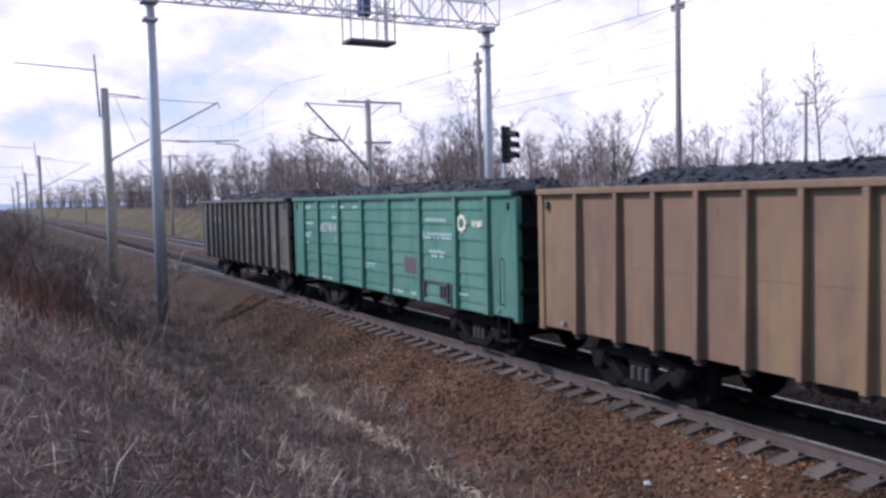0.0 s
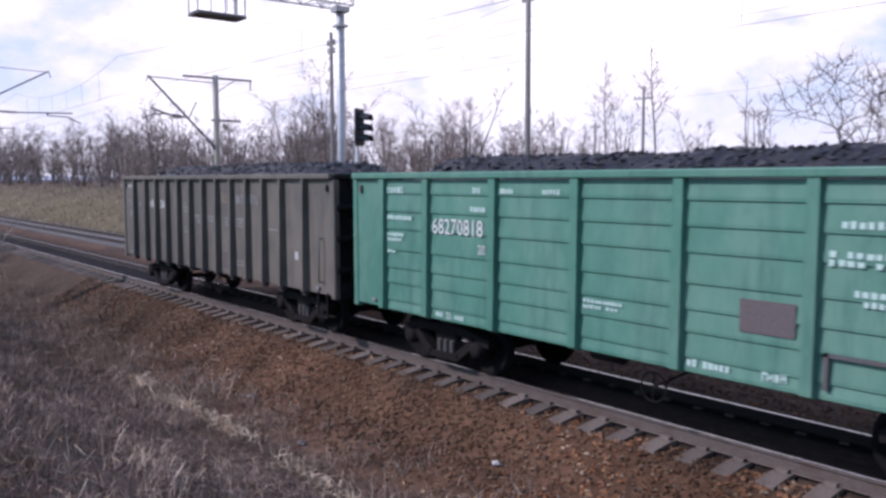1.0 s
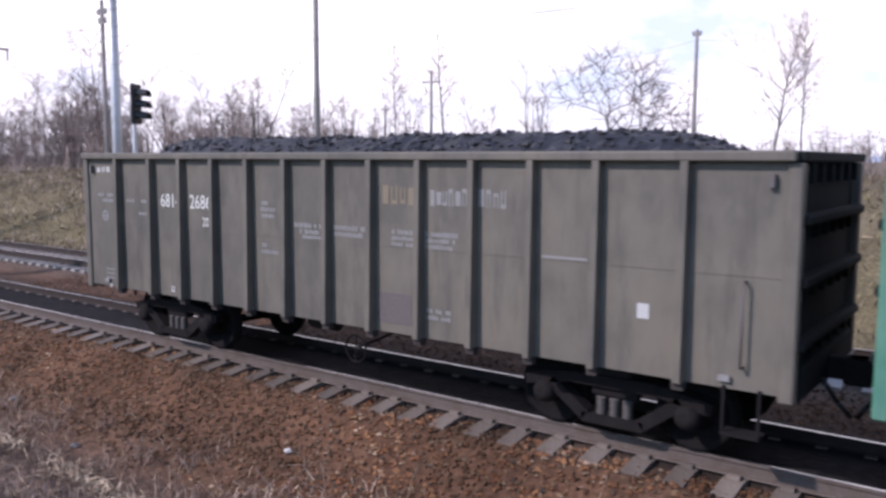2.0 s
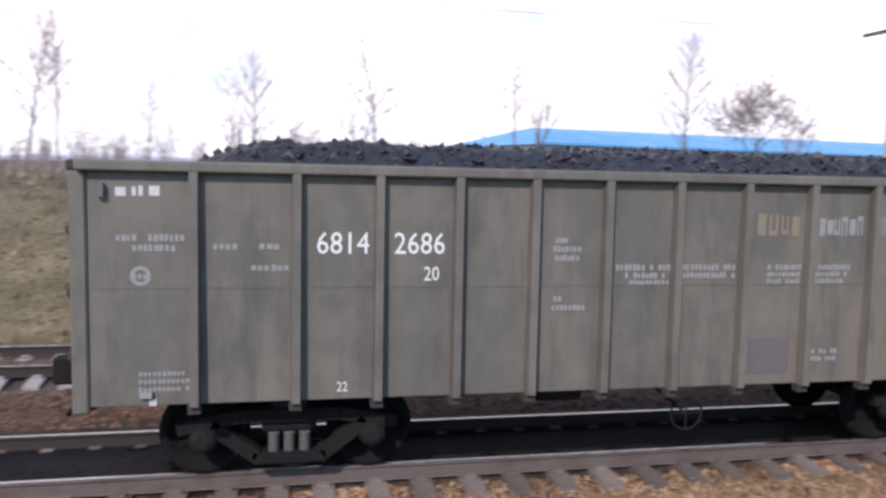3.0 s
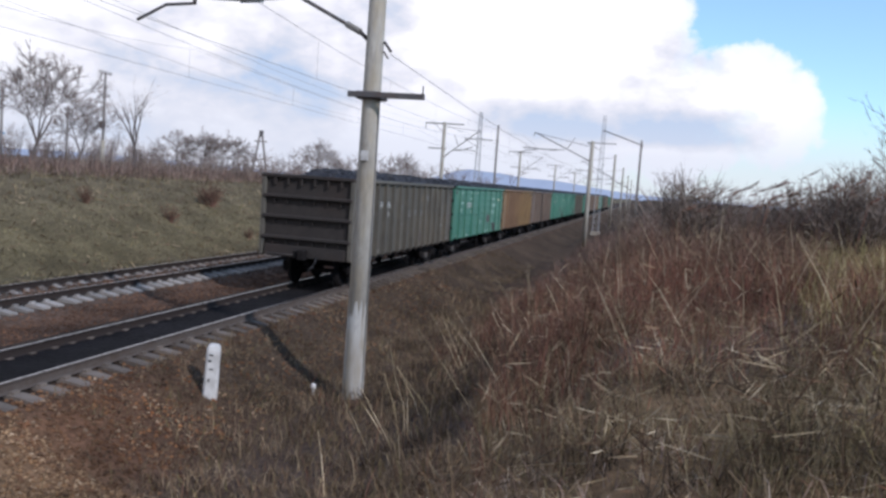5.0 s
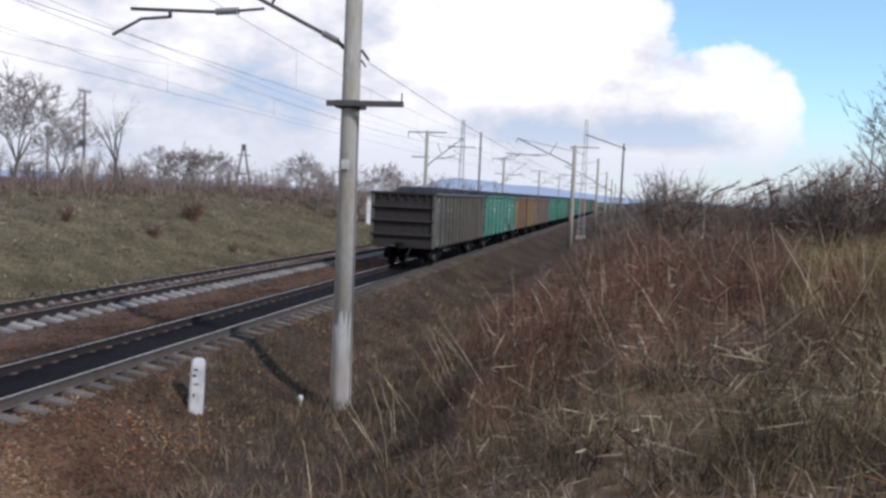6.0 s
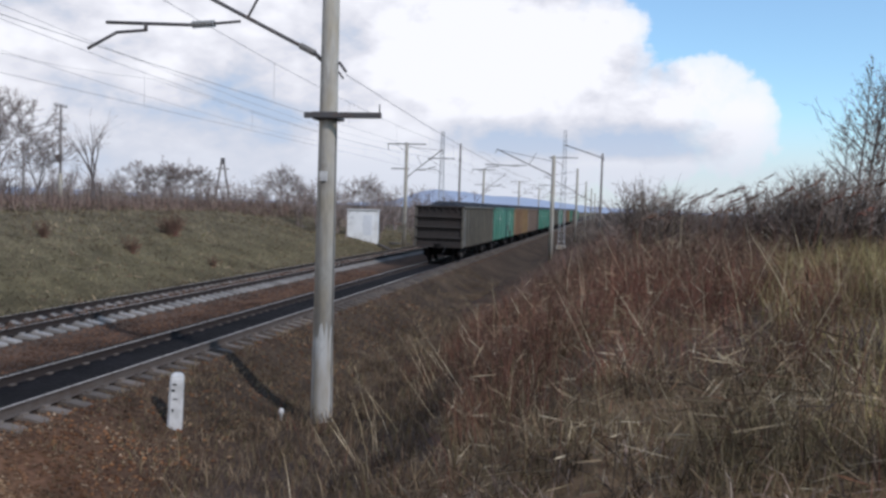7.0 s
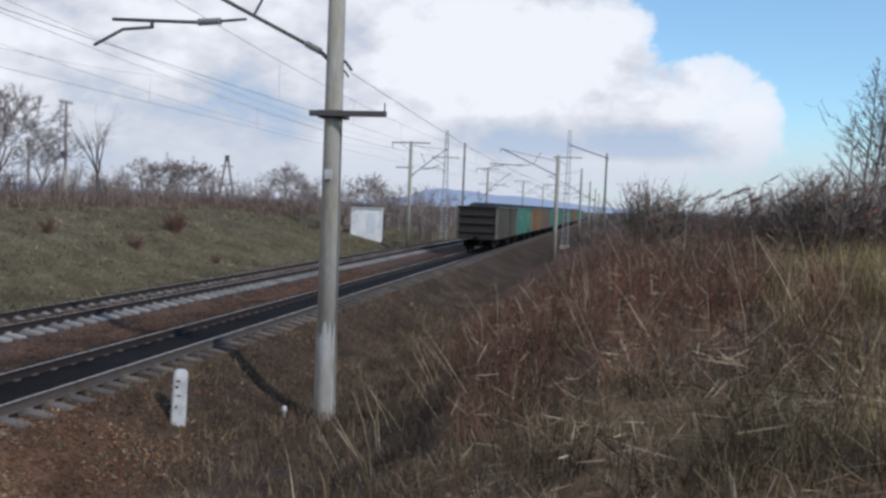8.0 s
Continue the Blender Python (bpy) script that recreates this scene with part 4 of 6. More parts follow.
def railway_track(yc, concrete, near_x, label, steel=None):
    """Two rails on concrete sleepers; the nearest sleepers are pieces of their own."""
    t = thing("railway_track", label, "railway track", kind="structure")
    for s in (-0.795, 0.795):
        # without a given steel, the rail on the +y side takes the darker one
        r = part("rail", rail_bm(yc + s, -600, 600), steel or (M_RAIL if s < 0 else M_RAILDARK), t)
        part("rail_head", boxes((-600, 600, yc + s - 0.02, yc + s + 0.02, -0.009, 0.0)), M_SHINE, r, "polished steel running surface")
    bm = bmesh.new()
    pts = [(-1.35, -0.36), (1.35, -0.36), (1.35, -0.235), (1.0, -0.185), (0.6, -0.185), (0.3, -0.215), (-0.3, -0.215), (-0.6, -0.185), (-1.0, -0.185), (-1.35, -0.235)]
    prism(bm, pts, -0.125, 0.125)
    for s in (-0.795, 0.795):
        for e in (-1, 1):
            box(bm, -0.07, 0.07, s + e * 0.11 - 0.04, s + e * 0.11 + 0.04, -0.185, -0.14)
    me = mesh_of("sleeper", bm, concrete)
    n0, n1 = int(near_x[0] / 0.56), int(near_x[1] / 0.56)
    rng = random.Random(int(yc))
    far = bmesh.new()
    for i in range(-700, 700):
        x = 0.04 + 0.56 * i
        if n0 <= i < n1:
            part("sleeper", me, None, t, at=pose(x + rng.uniform(-0.02, 0.02), yc + rng.uniform(-0.03, 0.03), rng.uniform(-0.012, 0.004), 0, 0, rng.uniform(-0.8, 0.8)))
        else:
            box(far, x - 0.12, x + 0.12, yc - 1.35, yc + 1.35, -0.36, -0.2)
    tagged(part("far_sleepers", far, concrete, t), kind="stuff")


# ---- line equipment
def pole_bm(h0, h1, r0, r1, n=14):
    return turned(bmesh.new(), [(r0, h0), (r0 + (r1 - r0) * 0.5, (h0 + h1) / 2), (r1, h1 - 0.03), (r1 * 0.6, h1)], n)


def insulator_bm(a, b, r=0.07):
    a, b = Vector(a), Vector(b)
    bm = bmesh.new()
    n = 7
    for i in range(n):
        tube(bm, a.lerp(b, i / n), a.lerp(b, (i + 0.55) / n), r, r * 0.75, 10)
        tube(bm, a.lerp(b, (i + 0.55) / n), a.lerp(b, (i + 1) / n), r * 0.45, n=8)
    return bm


def ragged_sleeve(r, z0, z1):
    """A thin coat of limewash round a pole with a worn, uneven upper edge."""
    rng = random.Random(17)
    bm = bmesh.new()
    n = 28
    lo = [bm.verts.new(((r + 0.006) * math.cos(math.tau * i / n), (r + 0.006) * math.sin(math.tau * i / n), z0)) for i in range(n)]
    hi = [bm.verts.new(((r - 0.012) * math.cos(math.tau * i / n), (r - 0.012) * math.sin(math.tau * i / n), z1 + rng.uniform(-0.45, 0.15))) for i in range(n)]
    for i in range(n):
        bm.faces.new((lo[i], lo[(i + 1) % n], hi[(i + 1) % n], hi[i]))
    return bm


def mast(x, y, foot, h, reach, label, r0=0.225, r1=0.16, band=False, cross=0.0, whitewash=0.0, slim=1.0, top_arm=0.0, lift=0.0, tip=None, joint=6.22):
    """A catenary mast with its cantilever towards the track; reach is the way in y, with its sign."""
    m = thing("catenary_mast", label, "catenary mast", pose(x, y, lift), group="catenary masts along the line")
    part("pole", pole_bm(foot - 0.4, h, r0, r1), M_CONCRETE, m)
    if whitewash:
        part("painted_foot", ragged_sleeve(r0, foot, whitewash), M_FLAKED, m, "flaking whitewash on the foot")
    s = 1 if reach > 0 else -1
    d = abs(reach)
    t = 0.042 * slim
    td, tz = tip or (d * 0.86, 8.35)
    k0, k1 = (tz - joint) / td * 0.34 + joint, (tz - joint) / td * 0.68 + joint
    # sloping bracket, steady arm under it and the tie above
    part("bracket", tubes([((0, s * 0.15, joint), (0, s * 0.34, k0), t * 1.2), ((0, s * 0.68, k1), (0, s * td, tz), t)]), M_IRON, m)
    part("insulator", insulator_bm((0, s * 0.34, k0), (0, s * 0.68, k1), 0.075 * slim), M_INSUL, m)
    part("tie_rod", tubes([((0, s * 0.17, h - 0.45), (0, s * td * 0.98, tz - 0.05), t * 0.5), ((0, s * td * 0.43, joint + (tz - joint) * 0.42), (0, s * td * 0.30, joint + (tz - joint) * 0.42 + 1.0), t * 0.6)]), M_IRON, m)
    if tip and reach < 0:
        q = (6.85 - joint) / (tz - joint) * td
        part("steady_arm", tubes([((0, s * q, 6.85), (0, s * (q + 0.36), 6.87), t * 0.7), ((0, s * (q + 0.9), 6.92), (0, s * (q + 1.95), 7.25), t * 0.9), ((0, s * (q + 1.2), 7.0), (0, s * (q + 1.9), 6.95), t * 0.7), ((0, s * (q + 1.9), 6.95), (0, s * (q + 2.5), 6.7), t * 0.7)]), M_IRON, m)
        part("insulator", insulator_bm((0, s * (q + 0.36), 6.87), (0, s * (q + 0.9), 6.92), 0.085 * slim), M_INSUL, m)
    else:
      part("steady_arm", tubes([((0, s * d * 0.40, 7.06), (0, s * d * 0.52, 7.02), t * 0.7), ((0, s * d * 0.63, 7.0), (0, s * (d + 0.15), 7.08), t * 0.9),
                              ((0, s * d * 0.84, 7.05), (0, s * d * 0.84, 6.88), t), ((0, s * d * 0.84, 6.9), (0, s * d * 0.98, 6.86), t * 0.8), ((0, s * d * 0.98, 6.86), (0, s * (d + 0.6), 6.52), t * 0.8)]), M_IRON, m)
      part("insulator", insulator_bm((0, s * d * 0.52, 7.02), (0, s * d * 0.63, 7.0), 0.085 * slim), M_INSUL, m)
    part("hanger", tubes([((0, s * td, tz), (0, s * (td + 0.1), tz - 0.35), 0.03)]), M_INSUL, m)
    if band:
        part("collar", bevelled(boxes((-r0 - 0.02, r0 + 0.02, -r0 - 0.05, r0 + 0.05, 5.0, 5.16)), 0.02), M_IRON, m, "bolted dark steel collar")
        part("crossarm", bevelled(boxes((-r0 - 0.1, -r0 - 0.03, -1.22, 0.42, 5.02, 5.14)), 0.01), M_IRON, m)
        part("pin", tubes([((-r0 - 0.07, -1.18, 5.1), (-r0 - 0.07, -1.18, 5.3), 0.015)]), M_IRON, m)
        part("wire_clamp", tubes([((0, -0.2, 6.2), (0, -0.36, 6.0), 0.03), ((0, -0.2, 6.0), (0, -0.3, 5.86), 0.02)]), M_IRON, m)
        part("number_tag", boxes((-r0 - 0.012, -r0 + 0.02, -0.08, 0.08, 3.74, 3.94)), M_WHITEWASH, m, "small white plate")
        part("earth_wire", tubes([((-0.05, -0.22, foot), (-0.05, -0.19, 5.0), 0.012)]), M_IRON, m)
    if cross:
        part("crossarm", boxes((-0.06, 0.06, -1.9, cross, h - 0.22, h - 0.12)), M_IRON, m)
        part("crossarm", boxes((-0.06, 0.06, -0.3, 1.45, h - 2.6, h - 2.5)), M_IRON, m)
        part("brace", tubes([((0, 0.15, h - 0.9), (0, cross * 0.55, h - 0.2), 0.025)]), M_IRON, m)
        part("insulator", insulator_bm((0, cross - 0.05, h - 0.22), (0, cross - 0.05, h - 0.75), 0.06), M_INSUL, m)
    if top_arm:
        part("upper_post", tubes([((0, -0.3, h - 1.6), (0, -0.45, h + 1.8), 0.05)]), M_IRON, m)
        part("upper_arm", tubes([((0, -0.4, h + 0.95), (0, top_arm, h + 1.15), 0.035)]), M_IRON, m)
        part("top_bracket", tubes([((0, 0.1, h - 0.3), (0, 1.85, h - 0.45), 0.035), ((0, 0.5, h - 0.4), (0, 1.5, 6.9), 0.015)]), M_IRON, m)
    return m


mast(16.45, 5.8, -1.35, 10.6, 5.0, "grey concrete catenary mast with whitewashed foot and steel collar", band=True, whitewash=0.7, lift=0.15)
mast(17.0, 20.1, -0.7, 10.2, -4.5, "pale concrete catenary mast across the tracks", r0=0.24, cross=1.2, tip=(3.4, 9.55), joint=6.1)
for x, y, h in ((68, 4.6, 7.9), (121, 4.7, 9.6), (172, 4.8, 9.6), (226, 4.8, 9.6), (282, 4.8, 9.6)):
    mast(x, y, -0.7, h, 5.5, "slim grey concrete catenary mast among brush", r0=0.2, r1=0.15)
for x, y, h in ((77, 19.3, 9.5), (128, 19.5, 9.6), (180, 19.5, 9.6), (232, 19.5, 9.6), (290, 19.5, 9.6)):
    mast(x, y, -0.7, h, -4.6, "grey concrete catenary mast with crossarm beyond the far track", r0=0.2, r1=0.15, cross=1.9, tip=(3.5, 8.85), joint=6.1)
for x, y, h in ((-45, 19.7, 9.3), (-109, 20.0, 9.7), (-165, 20.0, 9.7), (-222, 20.0, 9.7)):
    mast(x, y, -0.7, h, -5.2, "grey concrete catenary mast with crossarm beyond the far track", r0=0.2, r1=0.16, cross=2.2, tip=(3.85, 9.0), joint=5.1, slim=1.5)
for x, y, h in ((-49, 5.65, 9.9), (-123, 5.6, 10.4), (-178, 5.6, 10.2), (-235, 5.6, 10.2), (-300, 5.6, 10.2)):
    mast(x, y, -0.7, h, 7.2, "weathered concrete catenary mast with high side arm", r0=0.26, r1=0.2, top_arm=-4.4, tip=(6.2, 9.3), joint=5.85)


def lattice_bm(a, b, w, n, r=0.03, base=None):
    """An open box lattice along a line from a to b."""
    a, b = Vector(a), Vector(b)
    d = (b - a).normalized()
    u = Vector((1, 0, 0))
    v = d.cross(u).normalized()
    bm = bmesh.new()
    cs = [(u * i + v * j) for i, j in ((-1, -1), (1, -1), (1, 1), (-1, 1))]
    at = lambda t, c: a.lerp(b, t) + c * (w if base is None else base + (w - base) * t) / 2
    for c in cs:
        tube(bm, at(0, c), at(1, c), r, n=4)
    for i in range(n):
        t0, t1 = i / n, (i + 1) / n
        for k in range(4):
            c, e = cs[k], cs[(k + 1) % 4]
            tube(bm, at(t0, c if i % 2 else e), at(t1, e if i % 2 else c), r * 0.6, n=4)
            tube(bm, at(t1, c), at(t1, e), r * 0.6, n=4)
    return bm


def gantry():
    x, y0, y1, z0, z1 = -32.0, 5.35, 19.95, 11.05, 12.25
    g = thing("signal_gantry", "grey steel lattice signal gantry spanning both tracks", "signal gantry", pose(x, 0, 0))
    for y in (y0, y1):
        p = part("post", pole_bm(-1.1, z0 - 0.05, 0.22, 0.19), M_GALV, g)
        p.matrix_basis = pose(0, y, 0)
        part("cap_collar", boxes((-0.32, 0.32, -0.3, 0.3, z0 - 0.25, z0 - 0.02), (-0.28, 0.28, -0.26, 0.26, z0 - 0.9, z0 - 0.8)), M_GALV, p)
    part("beam", lattice_bm((0, y0 - 0.7, (z0 + z1) / 2), (0, y1 + 0.35, (z0 + z1) / 2), z1 - z0, 16, 0.045), M_GALV, g, "open steel lattice beam")
    ya, yb = 13.15, 15.15
    rows = []
    for yy in (ya, yb):
        for xx in (-0.45, 0.45):
            rows.append(((xx, yy, 9.95), (xx, yy, 12.4), 0.035))
    for yy in (ya + 0.55, ya + 1.15, yb - 0.35):
        rows.append(((0.45, yy, 9.95), (0.45, yy, 12.4), 0.03))
    for z in (10.0, 11.35):
        rows += [((-0.45, ya, z), (-0.45, yb, z), 0.03), ((0.45, ya, z), (0.45, yb, z), 0.03), ((-0.45, ya, z), (0.45, ya, z), 0.03), ((-0.45, yb, z), (0.45, yb, z), 0.03)]
    c = part("cage", tubes(rows, 5), M_GALV, g, "hanging steel service cage")
    part("cage_floor", boxes((-0.5, 0.5, ya - 0.04, yb + 0.04, 9.88, 9.96)), M_IRON, c)
    part("signal_head", bevelled(boxes((-0.3, 0.1, 13.75, 14.25, 11.05, 12.3)), 0.04), M_BLUEBOX, g)
    part("ladder", tubes([((0.3, 14.45, 10.1), (0.3, 14.45, 12.0), 0.02), ((0.3, 14.75, 10.1), (0.3, 14.75, 12.0), 0.02)] + [((0.3, 14.45, 10.3 + 0.25 * i), (0.3, 14.75, 10.3 + 0.25 * i), 0.012) for i in range(7)], 4), M_GALV, g)


gantry()


def colour_light_signal(x, y):
    s = thing("railway_signal", "black three-lamp railway signal with hoods on a pale post", "railway signal", pose(x, y, 0, 0, 0, 20))
    part("post", pole_bm(-1.1, 6.35, 0.09, 0.08, 10), M_GALV, s)
    part("backboard", bevelled(boxes((0.05, 0.20, -0.28, 0.28, 4.75, 6.3)), 0.05, 2), M_BLACK, s)
    for z in (5.95, 5.52, 5.09):
        bm = bmesh.new()
        n = 10
        rings = [[bm.verts.new((xx, r * math.cos(a), z + dz + r * math.sin(a))) for a in [math.radians(-25 + 230 * i / n) for i in range(n + 1)]] for xx, r, dz in ((0.2, 0.2, 0), (0.72, 0.19, -0.08), (0.72, 0.165, -0.08), (0.2, 0.175, 0))]
        for a, b in zip(rings, rings[1:]):
            for i in range(n):
                bm.faces.new((a[i], a[i + 1], b[i + 1], b[i]))
        part("hood", bm, M_BLACK, s)
        part("lens", turned(bmesh.new(), [(0.12, 0.195), (0.1, 0.215), (0.03, 0.225)], 14, "x"), M_GLASS, s, at=pose(0, 0, z))


colour_light_signal(-29.2, 18.95)


def utility_pole(x, y, h, arms, label, r=0.13, foot=None):
    z = ground_z(x, y) if foot is None else foot
    p = thing("utility_pole", label, "utility pole", pose(x, y, 0), group="utility poles beside the line")
    part("pole", pole_bm(z - 0.3, h, r, r * 0.75, 10), M_WOOD, p)
    for dz, w in arms:
        a = part("crossarm", boxes((-w, w, -0.05, 0.05, h - dz - 0.05, h - dz + 0.05)), M_WOOD, p)
        for s in (-0.92, -0.45, 0.45, 0.92):
            part("insulator", turned(bmesh.new(), [(0.03, h - dz + 0.05), (0.055, h - dz + 0.10), (0.05, h - dz + 0.2), (0.02, h - dz + 0.24)], 8), M_INSUL, a, at=pose(s * w, 0, 0))
    return p


utility_pole(-23.3, 23.1, 11.0, [(0.7, 0.32)], "tall grey pole with a small insulator crown", 0.13)
utility_pole(-36.0, 21.9, 10.7, [(0.6, 0.35), (1.0, 0.3)], "dark slim pole behind the gantry post", 0.12)
utility_pole(-39.2, 51.2, 10.3, [(0.9, 0.9)], "weathered wooden pole with one crossarm")
utility_pole(-16.8, 46.6, 10.8, [(0.3, 0.25)], "weathered wooden pole among bare trees")
bank_pole = utility_pole(62.4, 46.0, 11.1, [(0.2, 0.8), (2.1, 0.7)], "wooden pole with two crossarms and a switch box on the bank")
part("switch_box", bevelled(boxes((-0.4, 0.0, -0.2, 0.2, 6.2, 6.8)), 0.05), M_IRON, bank_pole)
part("concrete_stub", pole_bm(2.4, 5.2, 0.19, 0.18, 8), M_CONCRETE, bank_pole, "pale concrete stub")


def braced_pole(x, y, h):
    z = ground_z(x, y)
    p = thing("braced_pole", "old wooden pole on two spread legs beyond the bank", "utility pole", pose(x, y, 0, 0, 0, 117), group="utility poles beside the line")
    for e in (-1, 1):
        part("leg", tubes([((e * 1.0, 0, z - 0.3), (e * 0.15, 0, h), 0.14)]), M_WOOD, p)
    part("crossarm", boxes((-0.75, 0.75, -0.06, 0.06, h - 0.75, h - 0.6)), M_WOOD, p)
    part("brace", boxes((-0.7, 0.7, -0.05, 0.05, z + (h - z) * 0.45, z + (h - z) * 0.45 + 0.12)), M_WOOD, p)
    part("cap", boxes((-0.25, 0.25, -0.15, 0.15, h - 0.1, h + 0.6)), M_IRON, p)


braced_pole(89.5, 44.6, 7.7)
utility_pole(97.5, 1.0, 10.2, [(0.5, 0.9), (2.4, 1.0)], "grey pole with crossarms among brush", 0.16)
utility_pole(108, 19.7, 11.9, [(2.2, 0.9)], "tall grey pole with crossarm beyond the far track", 0.17)
utility_pole(78, 62, 9.0, [(0.3, 0.6)], "old wooden pole above the bank")
utility_pole(-60, 70, 9.5, [(0.5, 0.7)], "old wooden pole at the edge of the wood")


def lattice_mast(x, y, h, label):
    m = thing("lattice_mast", label, "lattice mast", pose(x, y, 0), group="lattice masts along the line")
    part("frame", lattice_bm((0, 0, -0.9), (0, 0, h), 0.30, 22, 0.03, 0.75), M_GALV, m)
    part("foot", boxes((-0.55, 0.55, -0.55, 0.55, -1.2, -0.75)), M_CONCRETE, m)
    part("arm", tubes([((0, -1.6, h - 3.2), (0, 1.8, h - 3.2), 0.05), ((0, 0, h - 4.2), (0, 1.8, h - 3.2), 0.03)]), M_IRON, m)
    return m


lattice_mast(97, 19.9, 12.4, "tall steel lattice mast beyond the far track")
lattice_mast(99, 5.45, 12.9, "tall steel lattice mast beside the near track")
bridge = thing("cable_bridge", "thin steel beam between lattice mast and pole", "steel beam", pose(98.5, 0, 0))
part("beam", tubes([((0, 0.9, 9.7), (0, 5.5, 11.2), 0.06), ((0, 0.9, 9.4), (0, 0.9, 9.8), 0.08)]), M_IRON, bridge)
utility_pole(63, 57, 9.4, [(0.9, 0.7)], "weathered pole beside bare trees on the bank")


def span_wire(name, pts, r, label, sag=0.0, n=8):
    bm = bmesh.new()
    for a, b in zip(pts, pts[1:]):
        a, b = Vector(a), Vector(b)
        prev = a
        for i in range(1, n + 1):
            t = i / n
            q = a.lerp(b, t)
            q.z -= 4 * sag * t * (1 - t)
            tube(bm, prev, q, r, n=4, cap=False)
            prev = q
    return tagged(part(name, bm, M_WIRE), label, "overhead wire", "overhead wires")


def overhead(yc, xs, zc, zm, label):
    c = span_wire("contact_wire", [(x, yc + (0.25 if i % 2 else -0.25), zc) for i, x in enumerate(xs)], 0.007, label)
    span_wire("messenger_wire", [(x, yc, zm) for x in xs], 0.007, "sagging messenger cable above the contact wire", 0.75)
    bm = bmesh.new()
    for a, b in zip(xs, xs[1:]):
        for i in range(1, 7):
            t = i / 7
            x = a + (b - a) * t
            tube(bm, (x, yc, zc), (x, yc, zm - 3.0 * t * (1 - t)), 0.005, n=3, cap=False)
    part("dropper", bm, M_WIRE, c)


overhead(YT, [-300, -235, -178, -123, -85, -49, -32, 16.45, 68, 121, 172, 226, 282], 6.5, 8.0, "worn contact wire over the near track")
overhead(YT2, [-222, -165, -109, -45, 17, 77, 128, 180, 232, 290], 6.5, 8.0, "worn contact wire over the far track")
span_wire("guard_wire", [(16.45, 5.45, 6.1), (68, 4.3, 5.4), (121, 4.4, 5.6)], 0.007, "guard wire along the near masts", 0.5)
for y, z in ((21.9, 8.6), (18.3, 8.9)):
    span_wire("feeder_wire", [(-222, y, z), (-165, y, z), (-109, y, z), (-45, y, z), (17, y, z + 0.5), (77, y, z), (128, y, z), (180, y, z)], 0.007, "feeder cable along the far masts", 0.8)
for dy, z in ((0, 10.4),):
    span_wire("line_wire", [(-190, 38, 10.6), (-125, 32, 10.6), (-60, 26.5 + dy, 10.6), (-23.3, 23.1 + dy, z), (10, 24 + dy, 10.0), (40, 24 + dy, 9.7), (108, 19.7 + dy, 9.8)], 0.008, "utility wire high over the bank", 0.9)
span_wire("line_wire", [(-39.2, 51.2, 9.5), (-16.8, 46.6, 10.2), (20, 46, 9.6), (62.5, 45.8, 9.9), (78, 62, 8.8)], 0.009, "utility wire behind the bank", 0.7)


# ---- small things beside the track
def marker_post():
    m = thing("distance_post", "whitewashed concrete marker post with faded black paint", "marker post", pose(14.0, 7.8, ground_z(14.0, 7.8), 2, 1.5, 25))
    bm = bmesh.new()
    for k, (z, w) in enumerate(((-0.3, 0.135), (0.0, 0.135), (0.90, 0.125), (0.97, 0.11), (1.01, 0.065))):
        ring = [bm.verts.new((x * w, y * w, z)) for x, y in ((-1, -0.72), (-0.72, -1), (0.72, -1), (1, -0.72), (1, 0.72), (0.72, 1), (-0.72, 1), (-1, 0.72))]
        if k:
            for i in range(8):
                bm.faces.new((prev[i], prev[(i + 1) % 8], ring[(i + 1) % 8], ring[i]))
        prev = ring
    bm.faces.new(prev)
    part("post", bm, M_WHITEWASH, m)
    bm = boxes((-0.139, -0.12, -0.01, 0.07, 0.80, 0.825), (-0.139, -0.12, 0.02, 0.08, 0.68, 0.72), (-0.139, -0.12, -0.03, 0.05, 0.53, 0.55), (-0.139, -0.12, 0.03, 0.06, 0.30, 0.36))
    part("painted_mark", bm, M_BLACK, m)
    box_ = boxes((-0.05, 0.03, -0.139, -0.12, 0.66, 0.69), (-0.03, 0.05, -0.139, -0.12, 0.56, 0.6))
    part("painted_mark", box_, M_BLACK, m)


marker_post()
pin = thing("white_peg", "small white-topped peg in the dead grass", "peg", pose(16.25, 6.62, ground_z(16.25, 6.62)))
part("peg", turned(bmesh.new(), [(0.035, -0.2), (0.035, 0.12), (0.06, 0.14), (0.055, 0.22), (0.02, 0.25)], 10), M_WHITEWASH, pin)


def stone_thing(x, y, r, material, label, seed):
    rng = random.Random(seed)
    bm = bmesh.new()
    bmesh.ops.create_icosphere(bm, subdivisions=2, radius=r)
    for v in bm.verts:
        v.co *= 0.75 + 0.5 * noise.noise(v.co * (2 / r) * 0.5 + Vector((seed, 0, 0)))
        v.co.z *= 0.7
    tagged(part("pale_stone", bm, material, at=pose(x, y, ground_z(x, y) + r * 0.4, 0, 0, rng.uniform(0, 180))), label, "stone")


stone_thing(-8.6, 7.88, 0.075, M_WHITEWASH, "pale broken stone on the ballast shoulder", 3)
for i, (x, y) in enumerate(((-15.2, 7.2), (-12.2, 6.7), (6.0, 7.2), (2.2, 22.3), (24.5, 22.8), (8.2, 21.9))):
    stone_thing(x, y, 0.09, M_SLEEPER_PALE, "pale stone lying in dead grass", 11 + i)


